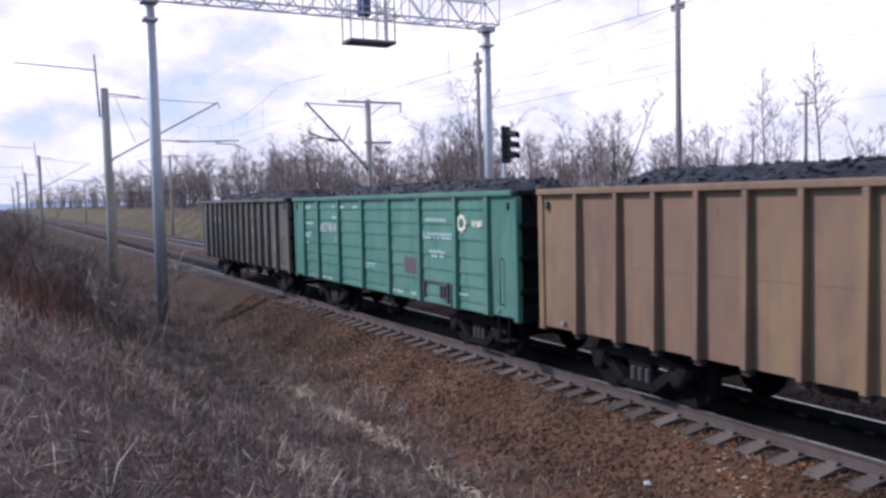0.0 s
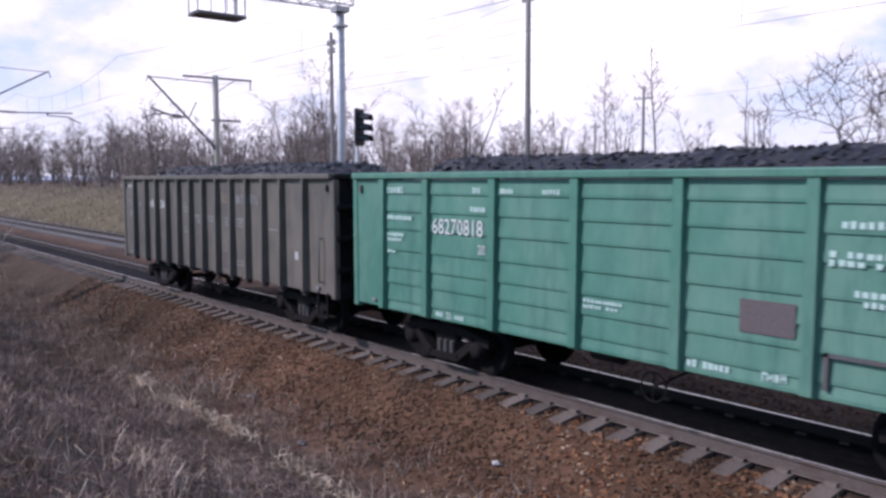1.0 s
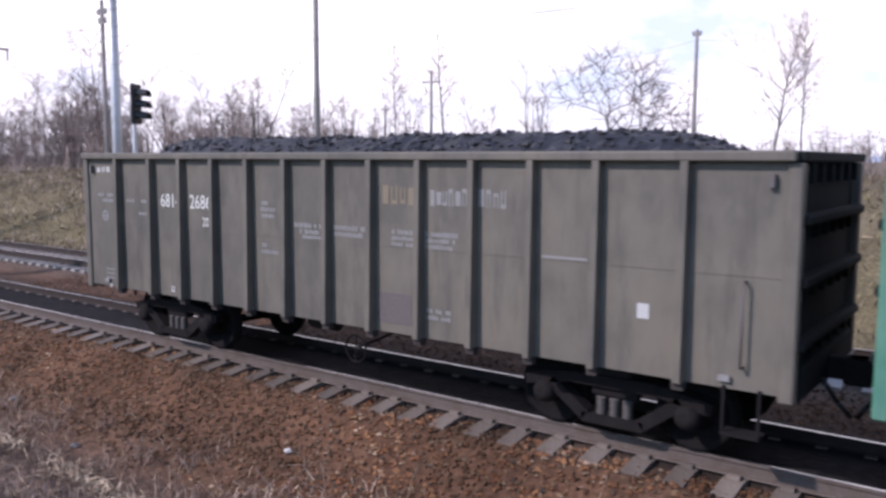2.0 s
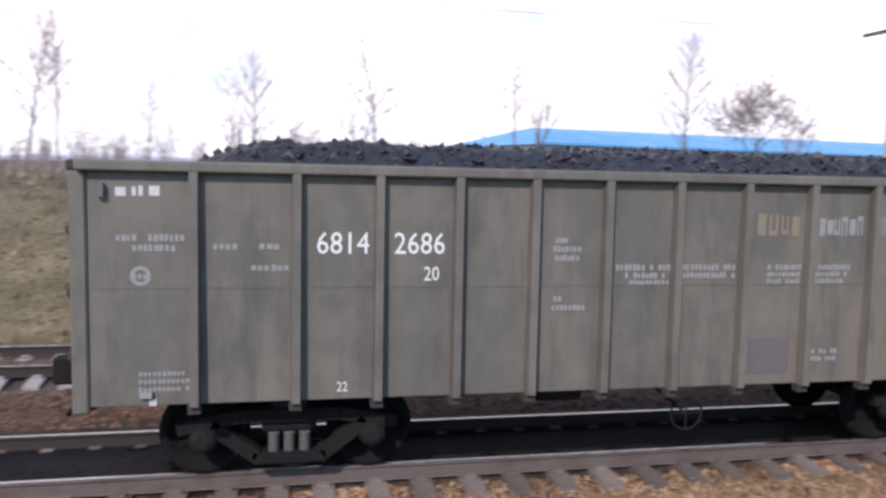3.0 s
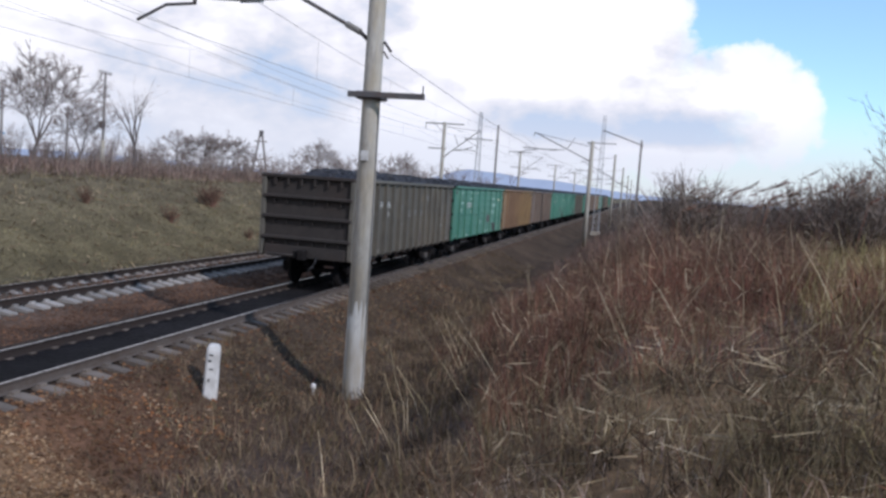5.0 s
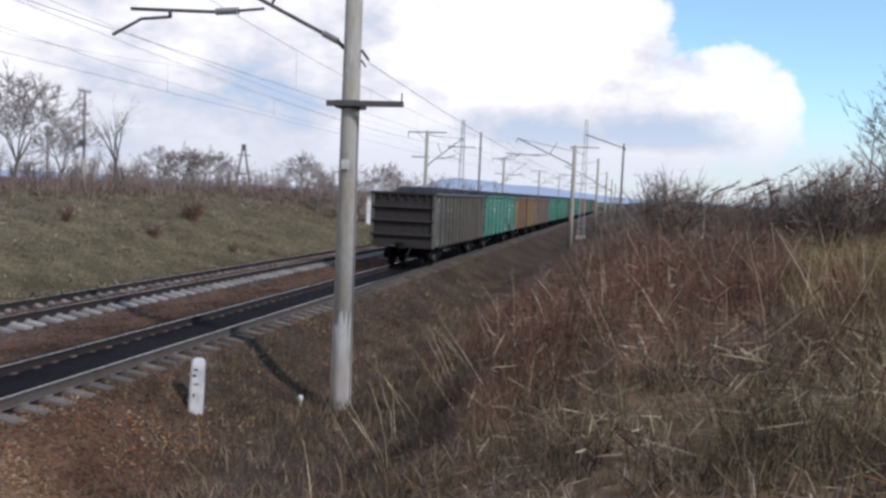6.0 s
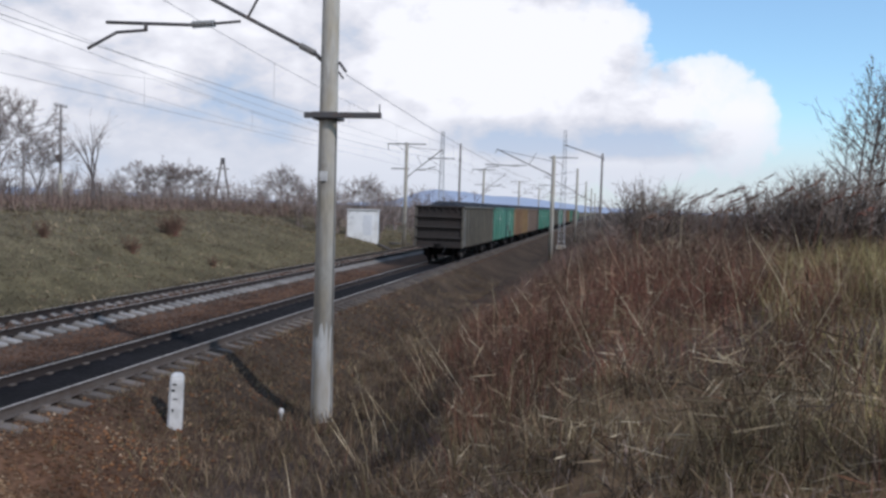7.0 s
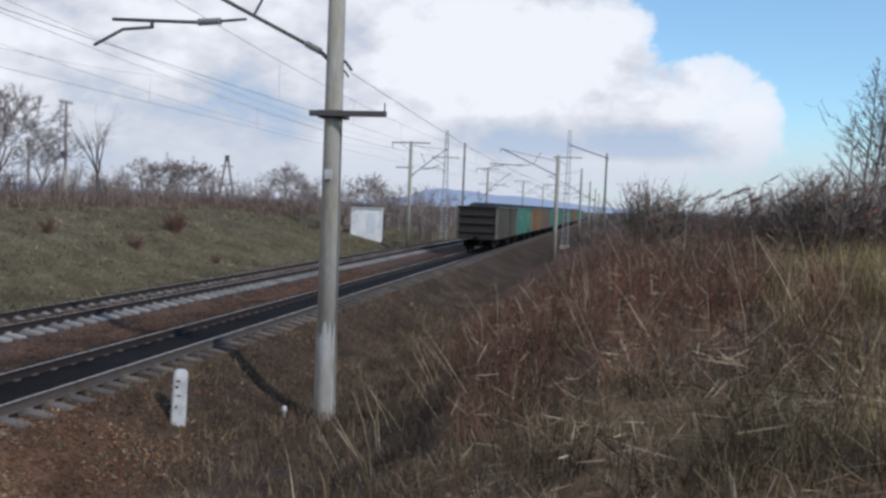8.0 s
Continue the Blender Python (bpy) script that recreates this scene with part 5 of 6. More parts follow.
def trackside_hut():
    x, y, z = 76.5, 23.3, 0.45
    h = thing("trackside_hut", "small whitewashed trackside hut with peeling walls and flat roof", "hut", pose(x, y, z, 0, 0, 12))
    part("wall", boxes((-1.0, 1.0, -1.45, 1.45, -1.8, 2.45)), M_HUT, h)
    part("roof", bevelled(boxes((-1.12, 1.12, -1.57, 1.57, 2.38, 2.5)), 0.02), M_WHITEWASH, h)
    part("door", boxes((-1.04, -0.99, -0.9, -0.1, 0.0, 1.95)), M_WALLPALE, h)
    part("vent_pipe", tubes([((0.2, 0.5, 2.5), (0.2, 0.5, 3.0), 0.08)]), M_IRON, h)
    r = thing("cable_ramp", "dark timber cable ramp running down from the hut", "cable trough", pose(x - 2, y - 3.2, 0))
    part("trough", tubes([((0.5, 1.2, ground_z(x - 1.5, y - 2.0) + 0.15), (-4, -1.3, ground_z(x - 6, y - 4.5) + 0.1), 0.12), ((3, 0.8, ground_z(x + 1, y - 2.4) + 0.15), (9, 0.2, ground_z(x + 7, y - 3) + 0.1), 0.09)]), M_IRON, r)


trackside_hut()


def warehouse():
    a, b = Vector((22.5, 67.3)), Vector((85.7, 77.8))
    ang = math.degrees(math.atan2(b.y - a.y, b.x - a.x))
    L = (b - a).length
    h = thing("warehouse", "long low warehouse with blue metal roof and orange cladding", "warehouse", pose(a.x, a.y, 0, 0, 0, ang))
    part("wall", boxes((0, L * 0.42, 0.4, 20, 1.5, 6.0)), M_WALLPALE, h, "pale grey cladding")
    part("wall", boxes((L * 0.42, L, 0.4, 20, 1.5, 6.0)), M_WALLORANGE, h, "orange cladding")
    bm = bmesh.new()
    prism(bm, [(-0.4, 5.8), (-0.4, 6.0), (4.0, 7.1), (10.2, 7.8), (20.6, 6.0), (20.6, 5.8)], -0.6, L + 0.6)
    for v in bm.verts:
        if v.co.x < 0 and v.co.z > 6.1:
            v.co.x += 5.0 * (v.co.z - 6.0) / 1.8
        if v.co.x > L and v.co.z > 6.1:
            v.co.x -= 6.5 * (v.co.z - 6.0) / 2.1
    part("roof", bm, M_ROOFBLUE, h, "blue sheet-metal roof")
    for i in range(17):
        x = L * 0.45 + i * 2.1
        part("window", boxes((x, x + 1.2, 0.34, 0.42, 4.9, 5.4)), M_GLASS, h)


warehouse()


# ---------------------------------------------------------------- plants
def prong(V, F, a, b, r0, r1, n=3):
    d = b - a
    u = d.orthogonal().normalized()
    w = d.normalized().cross(u)
    k = len(V)
    for p, r in ((a, r0), (b, r1)):
        for i in range(n):
            t = 6.28318 * i / n
            V.append(tuple(p + u * (r * math.cos(t)) + w * (r * math.sin(t))))
    for i in range(n):
        j = (i + 1) % n
        F.append((k + i, k + j, k + n + j, k + n + i))


def sliver(V, F, a, b, r, rng):
    s = Vector((rng.uniform(-1, 1), rng.uniform(-1, 1), rng.uniform(-1, 1))).cross(b - a).normalized() * r
    k = len(V)
    V.extend((tuple(a - s), tuple(a + s), tuple(b)))
    F.append((k, k + 1, k + 2))


def twig_fan(V, F, p, d, length, n, rng, droop=0.0, w=0.021):
    """Fine end twigs, each a bent pair of slivers with a side spur."""
    for _ in range(n):
        e = (d + Vector((rng.gauss(0, 0.45), rng.gauss(0, 0.45), rng.gauss(0.05, 0.35) - droop))).normalized()
        m = p + e * length * rng.uniform(0.35, 0.75)
        g = (e + Vector((rng.gauss(0, 0.3), rng.gauss(0, 0.3), rng.gauss(0.12, 0.2) - droop))).normalized()
        sliver(V, F, p, m + g * length * rng.uniform(0.2, 0.45), w, rng)
        sliver(V, F, m, m + (g + Vector((rng.gauss(0, 0.6), rng.gauss(0, 0.6), 0.2 - droop))).normalized() * length * 0.4, w * 0.8, rng)


def grow_round(seed, trunk=0.24, angle=0.6, depth=5, crook=0.14, twigs=5, low=False):
    """A broad crown: a short trunk that forks again and again."""
    rng = random.Random(seed)
    V, F, TV, TF = [], [], [], []

    def limb(p, d, length, r, lvl):
        segs = 3 if lvl < 3 else 2
        for i in range(segs):
            d = (d + Vector((rng.gauss(0, crook), rng.gauss(0, crook), rng.gauss(0.05, 0.07)))).normalized()
            q = p + d * length / segs
            r1 = max(0.022, r * 0.88)
            prong(V, F, p, q, r, r1, 6 if lvl == 0 else 4 if lvl < 3 else 3)
            if lvl >= 2 and i < segs - 1:
                u = d.orthogonal().normalized()
                u.rotate(Matrix.Rotation(rng.uniform(0, 6.28), 3, d))
                twig_fan(TV, TF, q, (d + u).normalized(), length * 0.8, 3, rng)
            p, r = q, r1
        if lvl >= depth:
            twig_fan(TV, TF, p, d, length * 1.1, twigs, rng)
            return
        n = (5 if lvl == 0 else rng.choice((2, 3, 3)))
        spin = rng.uniform(0, 6.28)
        for k in range(n):
            u = d.orthogonal().normalized()
            u.rotate(Matrix.Rotation(spin + 6.28 * k / n + rng.uniform(-0.4, 0.4), 3, d))
            a = angle * rng.uniform(0.6, 1.35) * (1.25 if low and lvl == 0 else 1)
            limb(p, (d * math.cos(a) + u * math.sin(a)).normalized(), length * rng.uniform(0.62, 0.86) if lvl else 2.6 * rng.uniform(0.8, 1.15), max(0.03, r * 0.64), lvl + 1)

    limb(Vector((0, 0, -0.3)), Vector((rng.gauss(0, 0.05), rng.gauss(0, 0.05), 1)).normalized(), 10 * trunk, 0.24, 0)
    return fit_height(V, F, TV, TF)


def fit_height(V, F, TV, TF):
    top = 10.0 / max(v[2] for v in TV)
    return [tuple(c * top for c in v) for v in V], F, [tuple(c * top for c in v) for v in TV], TF


def grow_slim(seed, stems=1, reach=0.24, first=0.25, droop=0.0, sweep=0.75, density=34, thick=0.009):
    """Straight thin stems with fine upswept side branches."""
    rng = random.Random(seed)
    V, F, TV, TF = [], [], [], []
    for st in range(stems):
        p = Vector((rng.gauss(0, 0.55), rng.gauss(0, 0.55), -0.3)) if stems > 1 else Vector((0, 0, -0.3))
        d = Vector((rng.gauss(0, 0.05 if stems == 1 else 0.11), rng.gauss(0, 0.05 if stems == 1 else 0.11), 1)).normalized()
        h = 10.0 if st == 0 else rng.uniform(5.5, 9.6)
        r = thick * h
        for i in range(density):
            t = (i + 1) / density
            d = (d + Vector((rng.gauss(0, 0.022), rng.gauss(0, 0.022), 0.02))).normalized()
            q = p + d * h / density
            r1 = thick * h * (1 - t * 0.9)
            prong(V, F, p, q, r, r1, 4)
            if t > first:
                for _ in range(2 if t > 0.45 else 1):
                    a = rng.uniform(0, 6.28)
                    bd = Vector((math.cos(a), math.sin(a), sweep + rng.gauss(0, 0.25))).normalized()
                    ln = h * reach * min(1.0, (1.06 - t) * 1.9) * rng.uniform(0.5, 1.1)
                    m = q + bd * ln * 0.5
                    bd2 = (bd + Vector((0, 0, 0.35 - droop))).normalized()
                    e = m + bd2 * ln * 0.5
                    sliver(V, F, q, m + bd * ln * 0.2, max(0.03, r1 * 0.6), rng)
                    sliver(V, F, m, e, 0.022, rng)
                    twig_fan(TV, TF, q.lerp(m, 0.6), bd, ln * 0.45, 1, rng, droop * 0.5)
                    twig_fan(TV, TF, m, bd, ln * 0.5, 2, rng, droop)
                    twig_fan(TV, TF, e, bd2, ln * 0.4, 2, rng, droop)
            p, r = q, r1
    return fit_height(V, F, TV, TF)


def grow_bushy(seed, stems=5, limbs=9, fine=6, spread=0.16):
    """A many-stemmed wood tree whose fine twigs fill a soft rounded head."""
    rng = random.Random(seed)
    V, F, TV, TF = [], [], [], []
    for st in range(stems):
        p = Vector((rng.gauss(0, 0.35), rng.gauss(0, 0.35), -0.3))
        d = Vector((rng.gauss(0, spread), rng.gauss(0, spread), 1)).normalized()
        h = 10.0 if st == 0 else rng.uniform(6.5, 9.6)
        q = p + d * h * 0.55
        e = q + (d + Vector((rng.gauss(0, 0.1), rng.gauss(0, 0.1), 0.2))).normalized() * h * 0.42
        prong(V, F, p, q, 0.10, 0.06)
        prong(V, F, q, e, 0.06, 0.015)
        for i in range(limbs):
            t = rng.uniform(0.22, 1.0)
            a = p.lerp(q, t / 0.55) if t < 0.55 else q.lerp(e, (t - 0.55) / 0.45)
            az = rng.uniform(0, 6.28)
            bd = Vector((math.cos(az), math.sin(az), rng.uniform(0.5, 1.4))).normalized()
            ln = h * rng.uniform(0.12, 0.25) * (1.2 - 0.5 * t)
            b = a + bd * ln
            sliver(V, F, a, b, 0.03, rng)
            for _ in range(fine):
                c = a.lerp(b, rng.uniform(0.25, 1))
                td = (bd + Vector((rng.gauss(0, 0.6), rng.gauss(0, 0.6), rng.gauss(0.25, 0.4)))).normalized()
                f = c + td * ln * rng.uniform(0.35, 0.75)
                sliver(TV, TF, c, f, 0.026, rng)
                m = c.lerp(f, 0.45)
                sliver(TV, TF, m, m + (td + Vector((rng.gauss(0, 0.8), rng.gauss(0, 0.8), rng.gauss(0.2, 0.5)))).normalized() * ln * 0.35, 0.021, rng)
    return fit_height(V, F, TV, TF)


# round head, tall slim, low spreading, birch, sapling clump, wide crooked, half-dead vase, soft wood trees
KINDS = [grow_round(1, twigs=11), grow_slim(2, 1, 0.40, 0.2, 0, 1.15, 42, 0.0115), grow_round(3, 0.12, 0.7, 5, 0.16, 11), grow_slim(4, 1, 0.24, 0.28, 0.2, 0.95, 40), grow_slim(5, 6, 0.15, 0.22, 0.1, 0.9, 20, 0.0045), grow_round(6, 0.15, 0.75, 5, 0.24, 4, True),
         grow_round(9, 0.26, 0.30, 2, 0.10, 2), grow_bushy(21), grow_bushy(22, 4, 11, 6, 0.14), grow_bushy(23, 7, 7, 6, 0.13)]
KIND_MESH = [(raw_mesh("trunk", k[0], k[1], M_BARK), raw_mesh("crown", k[2], k[3], M_TWIG)) for k in KINDS]


def tree(x, y, h, kind, label, turn=0.0):
    t = thing("bare_tree", label, "tree", Matrix.Translation((x, y, ground_z(x, y))) @ pose(0, 0, 0, 0, 0, turn) @ Matrix.Scale(h / 10.0, 4), group="bare trees")
    part("trunk", KIND_MESH[kind][0], None, t)
    part("crown", KIND_MESH[kind][1], None, t, "fine leafless twigs")


def at_bearing(deg, d):
    a = math.radians(deg)
    return -d * math.sin(a), d * math.cos(a)


for deg, d, h, kind, label in (
        (25.2, 62, 9.4, 5, "wide leafless tree with crooked low limbs"), (36.6, 72, 11.9, 3, "tall slender leafless birch"), (38.6, 76, 8.5, 8, "leafless birch scrub behind the line"), (39.9, 72, 10.7, 3, "slender leafless birch behind the line"),
        (30.2, 80, 10.4, 9, "thin leafless trees in a clump"), (14.9, 62, 11, 1, "tall thin leafless tree"), (13.2, 63, 10.8, 3, "tall thin leafless tree"), (1.4, 60, 8.6, 1, "tall thin leafless tree"), (2.4, 61, 7.2, 7, "thin leafless tree beside a taller one"), (7.8, 64, 6.6, 3, "thin leafless sapling behind the bank"), (-7.1, 58, 9.7, 1, "leafless twin-stemmed tree behind the bank"), (-5.8, 60, 7.0, 7, "leafless scrubby tree behind the bank"),
        (-16.7, 64, 9.8, 3, "thin dead-topped leafless tree"), (-18.2, 66, 7.6, 6, "thin half-dead leafless tree"), (-28.4, 62, 11.2, 1, "leafless poplar with upswept limbs"), (-32.5, 60, 8.0, 0, "round-headed leafless tree before the warehouse"), (-34.9, 66, 7.0, 7, "small leafless tree before the warehouse"), (-49.6, 74, 10.0, 0, "round-headed leafless tree on the bank"),
        (-52.2, 72, 6.2, 0, "low leafless tree on the bank"), (-55.5, 66, 7.4, 6, "half-dead leafless tree on the bank"), (-58.3, 84, 4.4, 7, "low spreading leafless tree"), (-59.4, 90, 5.2, 2, "low round leafless tree"), (-61.1, 92, 5.1, 2, "low round leafless tree"), (-67.7, 110, 6.0, 0, "round leafless tree beyond the bank"),
        (-73.5, 120, 5.5, 0, "round leafless tree beyond the bank"), (-66.0, 120, 3.6, 7, "scrubby leafless tree beside the wood"), (-105.2, 34, 7.2, 3, "slender leafless birch above the brush"), (-106.4, 33, 7.0, 3, "slender leafless birch above the brush"), (-105.8, 32, 5.4, 4, "clump of leafless saplings"), (-102.6, 36, 3.6, 4, "clump of leafless saplings"),
        (-105.2, 33, 6.4, 1, "slender leafless birch above the brush"), (-104.3, 35, 5.4, 3, "slender leafless birch above the brush"), (-109.5, 36, 6.5, 3, "slender leafless birch above the brush"), (20.5, 78, 8, 7, "thin leafless trees in a clump"), (33.5, 84, 8, 8, "scrubby leafless tree beside the wood"), (43, 70, 7.5, 9, "thin leafless trees in a clump"),
        (59.0, 74, 12.0, 7, "tall leafless tree standing above the wood"), (70.4, 84, 10.6, 8, "broad leafless tree at the edge of the wood"), (49.5, 72, 10.0, 8, "broad leafless tree at the edge of the wood")):
    x, y = at_bearing(deg, d)
    tree(x, y, h + (2.75 - ground_z(x, y) if deg < -45 and deg > -80 else 0.0), kind, label, deg * 7.3)


def woods():
    """The far belt of bare wood, more than could be counted."""
    rng = random.Random(22)
    V, F = [], []
    base = []
    for k in KINDS:
        base.append((np.array(k[0]), k[1], np.array(k[2]), k[3]))
    # the skyline of the wood: bearing and height in degrees
    sky_b, sky_e = (14, 24, 34, 41, 45, 50, 55, 59, 63, 66, 70, 74, 78, 84, 88), (2.2, 2.6, 3.2, 3.6, 4.6, 5.6, 5.4, 6.0, 5.0, 4.6, 5.0, 4.0, 3.5, 2.0, 1.4)
    for i in range(660):
        deg = rng.uniform(-79, -46) if i >= 470 else rng.choice((rng.uniform(41, 82), rng.uniform(41, 82), rng.uniform(58, 82), rng.uniform(58, 82), rng.uniform(41, 60), rng.uniform(14, 41), rng.uniform(-20, 14), rng.uniform(77, 88), rng.uniform(77, 88)))
        d = rng.uniform(76, 135) if deg < -45 else rng.uniform(66, 125) if deg > 41 else rng.uniform(85, 150)
        x, y = at_bearing(deg, d)
        if deg > 68:
            y = rng.uniform(29, 52)
            x = -y * math.tan(math.radians(deg))
            d = math.hypot(x, y)
        g = ground_z(x, y)
        if deg < -45:
            h = max(2.5, 3.4 + d * rng.uniform(0.008, 0.036) - g)
        elif deg > 14:
            h = max(2.5, 3.4 + d * math.tan(math.radians(float(np.interp(deg, sky_b, sky_e)))) * rng.uniform(0.3, 1.1) - g)
        else:
            h = rng.uniform(3.5, 5.8)
        b = base[rng.choice((7, 8, 9, 7, 8, 9, 3))]
        a, s = rng.uniform(0, math.tau), h / 10.0
        w = s * rng.uniform(1.0, 1.7) if h < 7 else s * rng.uniform(1.0, 1.25)
        R = np.array(((math.cos(a) * w, -math.sin(a) * w, 0), (math.sin(a) * w, math.cos(a) * w, 0), (0, 0, s))).T
        off = np.array((x, y, g))
        for vs, fs in ((b[0], b[1]), (b[2], b[3])):
            k = len(V)
            V.extend(map(tuple, vs @ R + off))
            F.extend([tuple(i + k for i in f) for f in fs])
    tagged(new("far_wood", raw_mesh("far_wood", V, F, M_TWIG)), "belt of leafless grey-brown wood behind the line", "wood", kind="stuff")


woods()


def blades(n, place, length, width, lean, seed, joints=2):
    """n thin tapered blades; place gives x, y and a size factor."""
    rng = np.random.default_rng(seed)
    xs, ys, k = place(n, rng)
    zs = np.array([ground_z(float(a), float(b)) for a, b in zip(xs, ys)])
    n = len(xs)
    az, ln_ = rng.uniform(0, 2 * np.pi, n), rng.uniform(length[0], length[1], n) * k
    tilt = np.abs(rng.normal(lean, lean * 0.5, n))
    wd = rng.uniform(width[0], width[1], n) * (0.6 + 0.4 * k)
    side = rng.uniform(0, 2 * np.pi, n)
    sx, sy = np.cos(side) * wd / 2, np.sin(side) * wd / 2
    dx, dy = np.cos(az), np.sin(az)
    verts = np.empty((n, 5, 3))
    hx, hz = np.sin(tilt * 0.6) * ln_ * 0.5, np.cos(tilt * 0.6) * ln_ * 0.5
    tx, tz = hx + np.sin(np.minimum(tilt * 1.5, 1.75)) * ln_ * 0.5, hz + np.cos(np.minimum(tilt * 1.5, 1.75)) * ln_ * 0.5
    p0, p1, p2 = (np.stack((xs + dx * a, ys + dy * a, zs - 0.02 + b), 1) for a, b in ((0 * hx, 0 * hz), (hx, hz), (tx, tz)))
    s = np.stack((sx, sy, 0 * sx), 1)
    verts[:, 0], verts[:, 1], verts[:, 2], verts[:, 3], verts[:, 4] = p0 - s, p0 + s, p1 + s * 0.7, p1 - s * 0.7, p2
    i = np.arange(n) * 5
    faces = [f for a in i.tolist() for f in ((a, a + 1, a + 2, a + 3), (a + 3, a + 2, a + 4))]
    return verts.reshape(-1, 3).tolist(), faces


def stuff(name, data, material, label, category):
    tagged(new(name, raw_mesh(name, data[0], data[1], material)), label, category, kind="stuff")


def slope_place(n, rng):
    x = rng.normal(0, 1, n * 3) * 22 - 4
    y = rng.uniform(-10, 7.9, n * 3)
    d = np.hypot(x, y)
    thin = np.where(x < 1, np.clip((7.95 - y) / 1.0, 0.03, 1), np.clip((7.6 - y) / 1.8, 0.05, 1))
    patch = np.sin(x * 0.9 + 1.3 * np.sin(y * 1.1)) * 0.3 + np.sin(x * 2.3 - y * 1.7) * 0.25 + 0.7
    ok = (d > 1.6) & (d < 55) & (rng.uniform(0, 1, n * 3) < thin * patch)
    x, y = x[ok][:n], y[ok][:n]
    return x, y, np.clip(0.75 + 0.35 * rng.normal(0, 1, len(x)) * 0.5, 0.4, 1.3)


def tuft_place(n, rng):
    cx, cy, k = slope_place(n // 26, rng)
    size = rng.uniform(0.07, 0.22, len(cx))
    i = rng.integers(0, len(cx), n)
    return cx[i] + rng.normal(0, 1, n) * size[i], cy[i] + rng.normal(0, 1, n) * size[i], (k * (0.5 + size * 4.5))[i]


def yellow_share(x, y):
    """How far the yellow grass has taken over the upper slope."""
    return np.clip((-y - 0.125 * x - 0.3) / 2.2, 0, 1)


def right_place(x0, x1, y0, y1):
    def f(n, rng):
        x, y = rng.uniform(x0, x1, n * 2), rng.uniform(y0, y1, n * 2)
        edge = 4.6 - np.clip((20 - x) / 8, 0, 1) * 3.0 + 0.5 * np.sin(x * 0.7)
        patch = 0.5 + 0.35 * np.sin(x * 0.55 + np.sin(y * 0.8) * 1.4) + 0.4 * np.sin(x * 1.9 + y * 1.3) * np.sin(y * 2.3 - x * 0.8)
        ok = (y < edge) & (np.hypot(x, y) > 5.5) & (rng.uniform(0, 1, n * 2) < np.clip(patch, 0.15, 1) * (1 - 0.8 * yellow_share(x, y)))
        x, y, patch = x[ok][:n], y[ok][:n], patch[ok][:n]
        return x, y, np.clip(rng.normal(0.8, 0.22, len(x)) * (0.62 + 0.5 * np.clip(patch, 0, 1)), 0.3, 1.35)
    return f


def left_place(n, rng):
    x, y = rng.uniform(-75, -16, n * 2), rng.uniform(-14, 4.2, n * 2)
    ok = (y < 3.6 - np.clip((x + 26) / 10, 0, 1) * 3.2)
    return x[ok][:n], y[ok][:n], np.clip(rng.normal(0.8, 0.22, int(ok.sum())), 0.35, 1.3)[:n]


def bank_place(n, rng):
    x, y = rng.uniform(-60, 95, n), rng.uniform(18.4, 36, n)
    return x, y, np.clip(rng.normal(0.8, 0.25, n), 0.3, 1.4)


def scrub_place(n, rng):
    x, y = rng.uniform(-90, 120, n), rng.uniform(33, 60, n)
    low = np.where((x > y * 0.30) & (x < y * 1.25), 0.32, 1.0)
    return x, y, np.clip(rng.normal(0.8, 0.3, n), 0.3, 1.5) * low


def only(place, lo, hi):
    def f(n, rng):
        x, y, k = place(n, rng)
        ok = (x > lo) & (x < hi)
        return x[ok], y[ok], k[ok]
    return f


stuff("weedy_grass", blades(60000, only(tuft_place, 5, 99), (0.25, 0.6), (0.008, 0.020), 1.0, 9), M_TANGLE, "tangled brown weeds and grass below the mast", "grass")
stuff("tufted_grass", blades(72000, only(tuft_place, -99, 5), (0.25, 0.6), (0.009, 0.022), 1.0, 9), M_STRAW, "tussocks of dead brown grass on the bank", "grass")
stuff("dead_grass", blades(70000, only(slope_place, -99, 7), (0.16, 0.55), (0.008, 0.020), 1.25, 1), M_STRAW, "matted dead brown grass on the bank", "grass")
stuff("standing_weeds", blades(9000, slope_place, (0.35, 0.8), (0.006, 0.012), 0.35, 2), M_BRUSH, "thin standing dead weeds", "weeds")
stuff("red_brush", blades(48000, right_place(8.5, 26, -14, 5), (0.4, 1.4), (0.005, 0.013), 0.42, 3), M_BRUSH, "dense red-brown leafless brush", "brush")
stuff("grey_brush", blades(30000, right_place(23, 75, -18, 5), (0.4, 1.35), (0.010, 0.024), 0.5, 63), M_FARBRUSH, "grey-brown leafless brush further along the slope", "brush")
def foot_place(n, rng):
    x, y = rng.uniform(8, 34, n), rng.uniform(0.5, 7.3, n)
    ok = rng.uniform(0, 1, n) < np.clip((7.4 - y) / 1.2, 0.1, 1) * np.clip(0.65 + 0.35 * np.sin(x * 2.1 + y * 1.7) * np.sin(y * 2.9 - x), 0.2, 1)
    return x[ok], y[ok], np.clip(rng.normal(0.8, 0.25, int(ok.sum())), 0.3, 1.4)


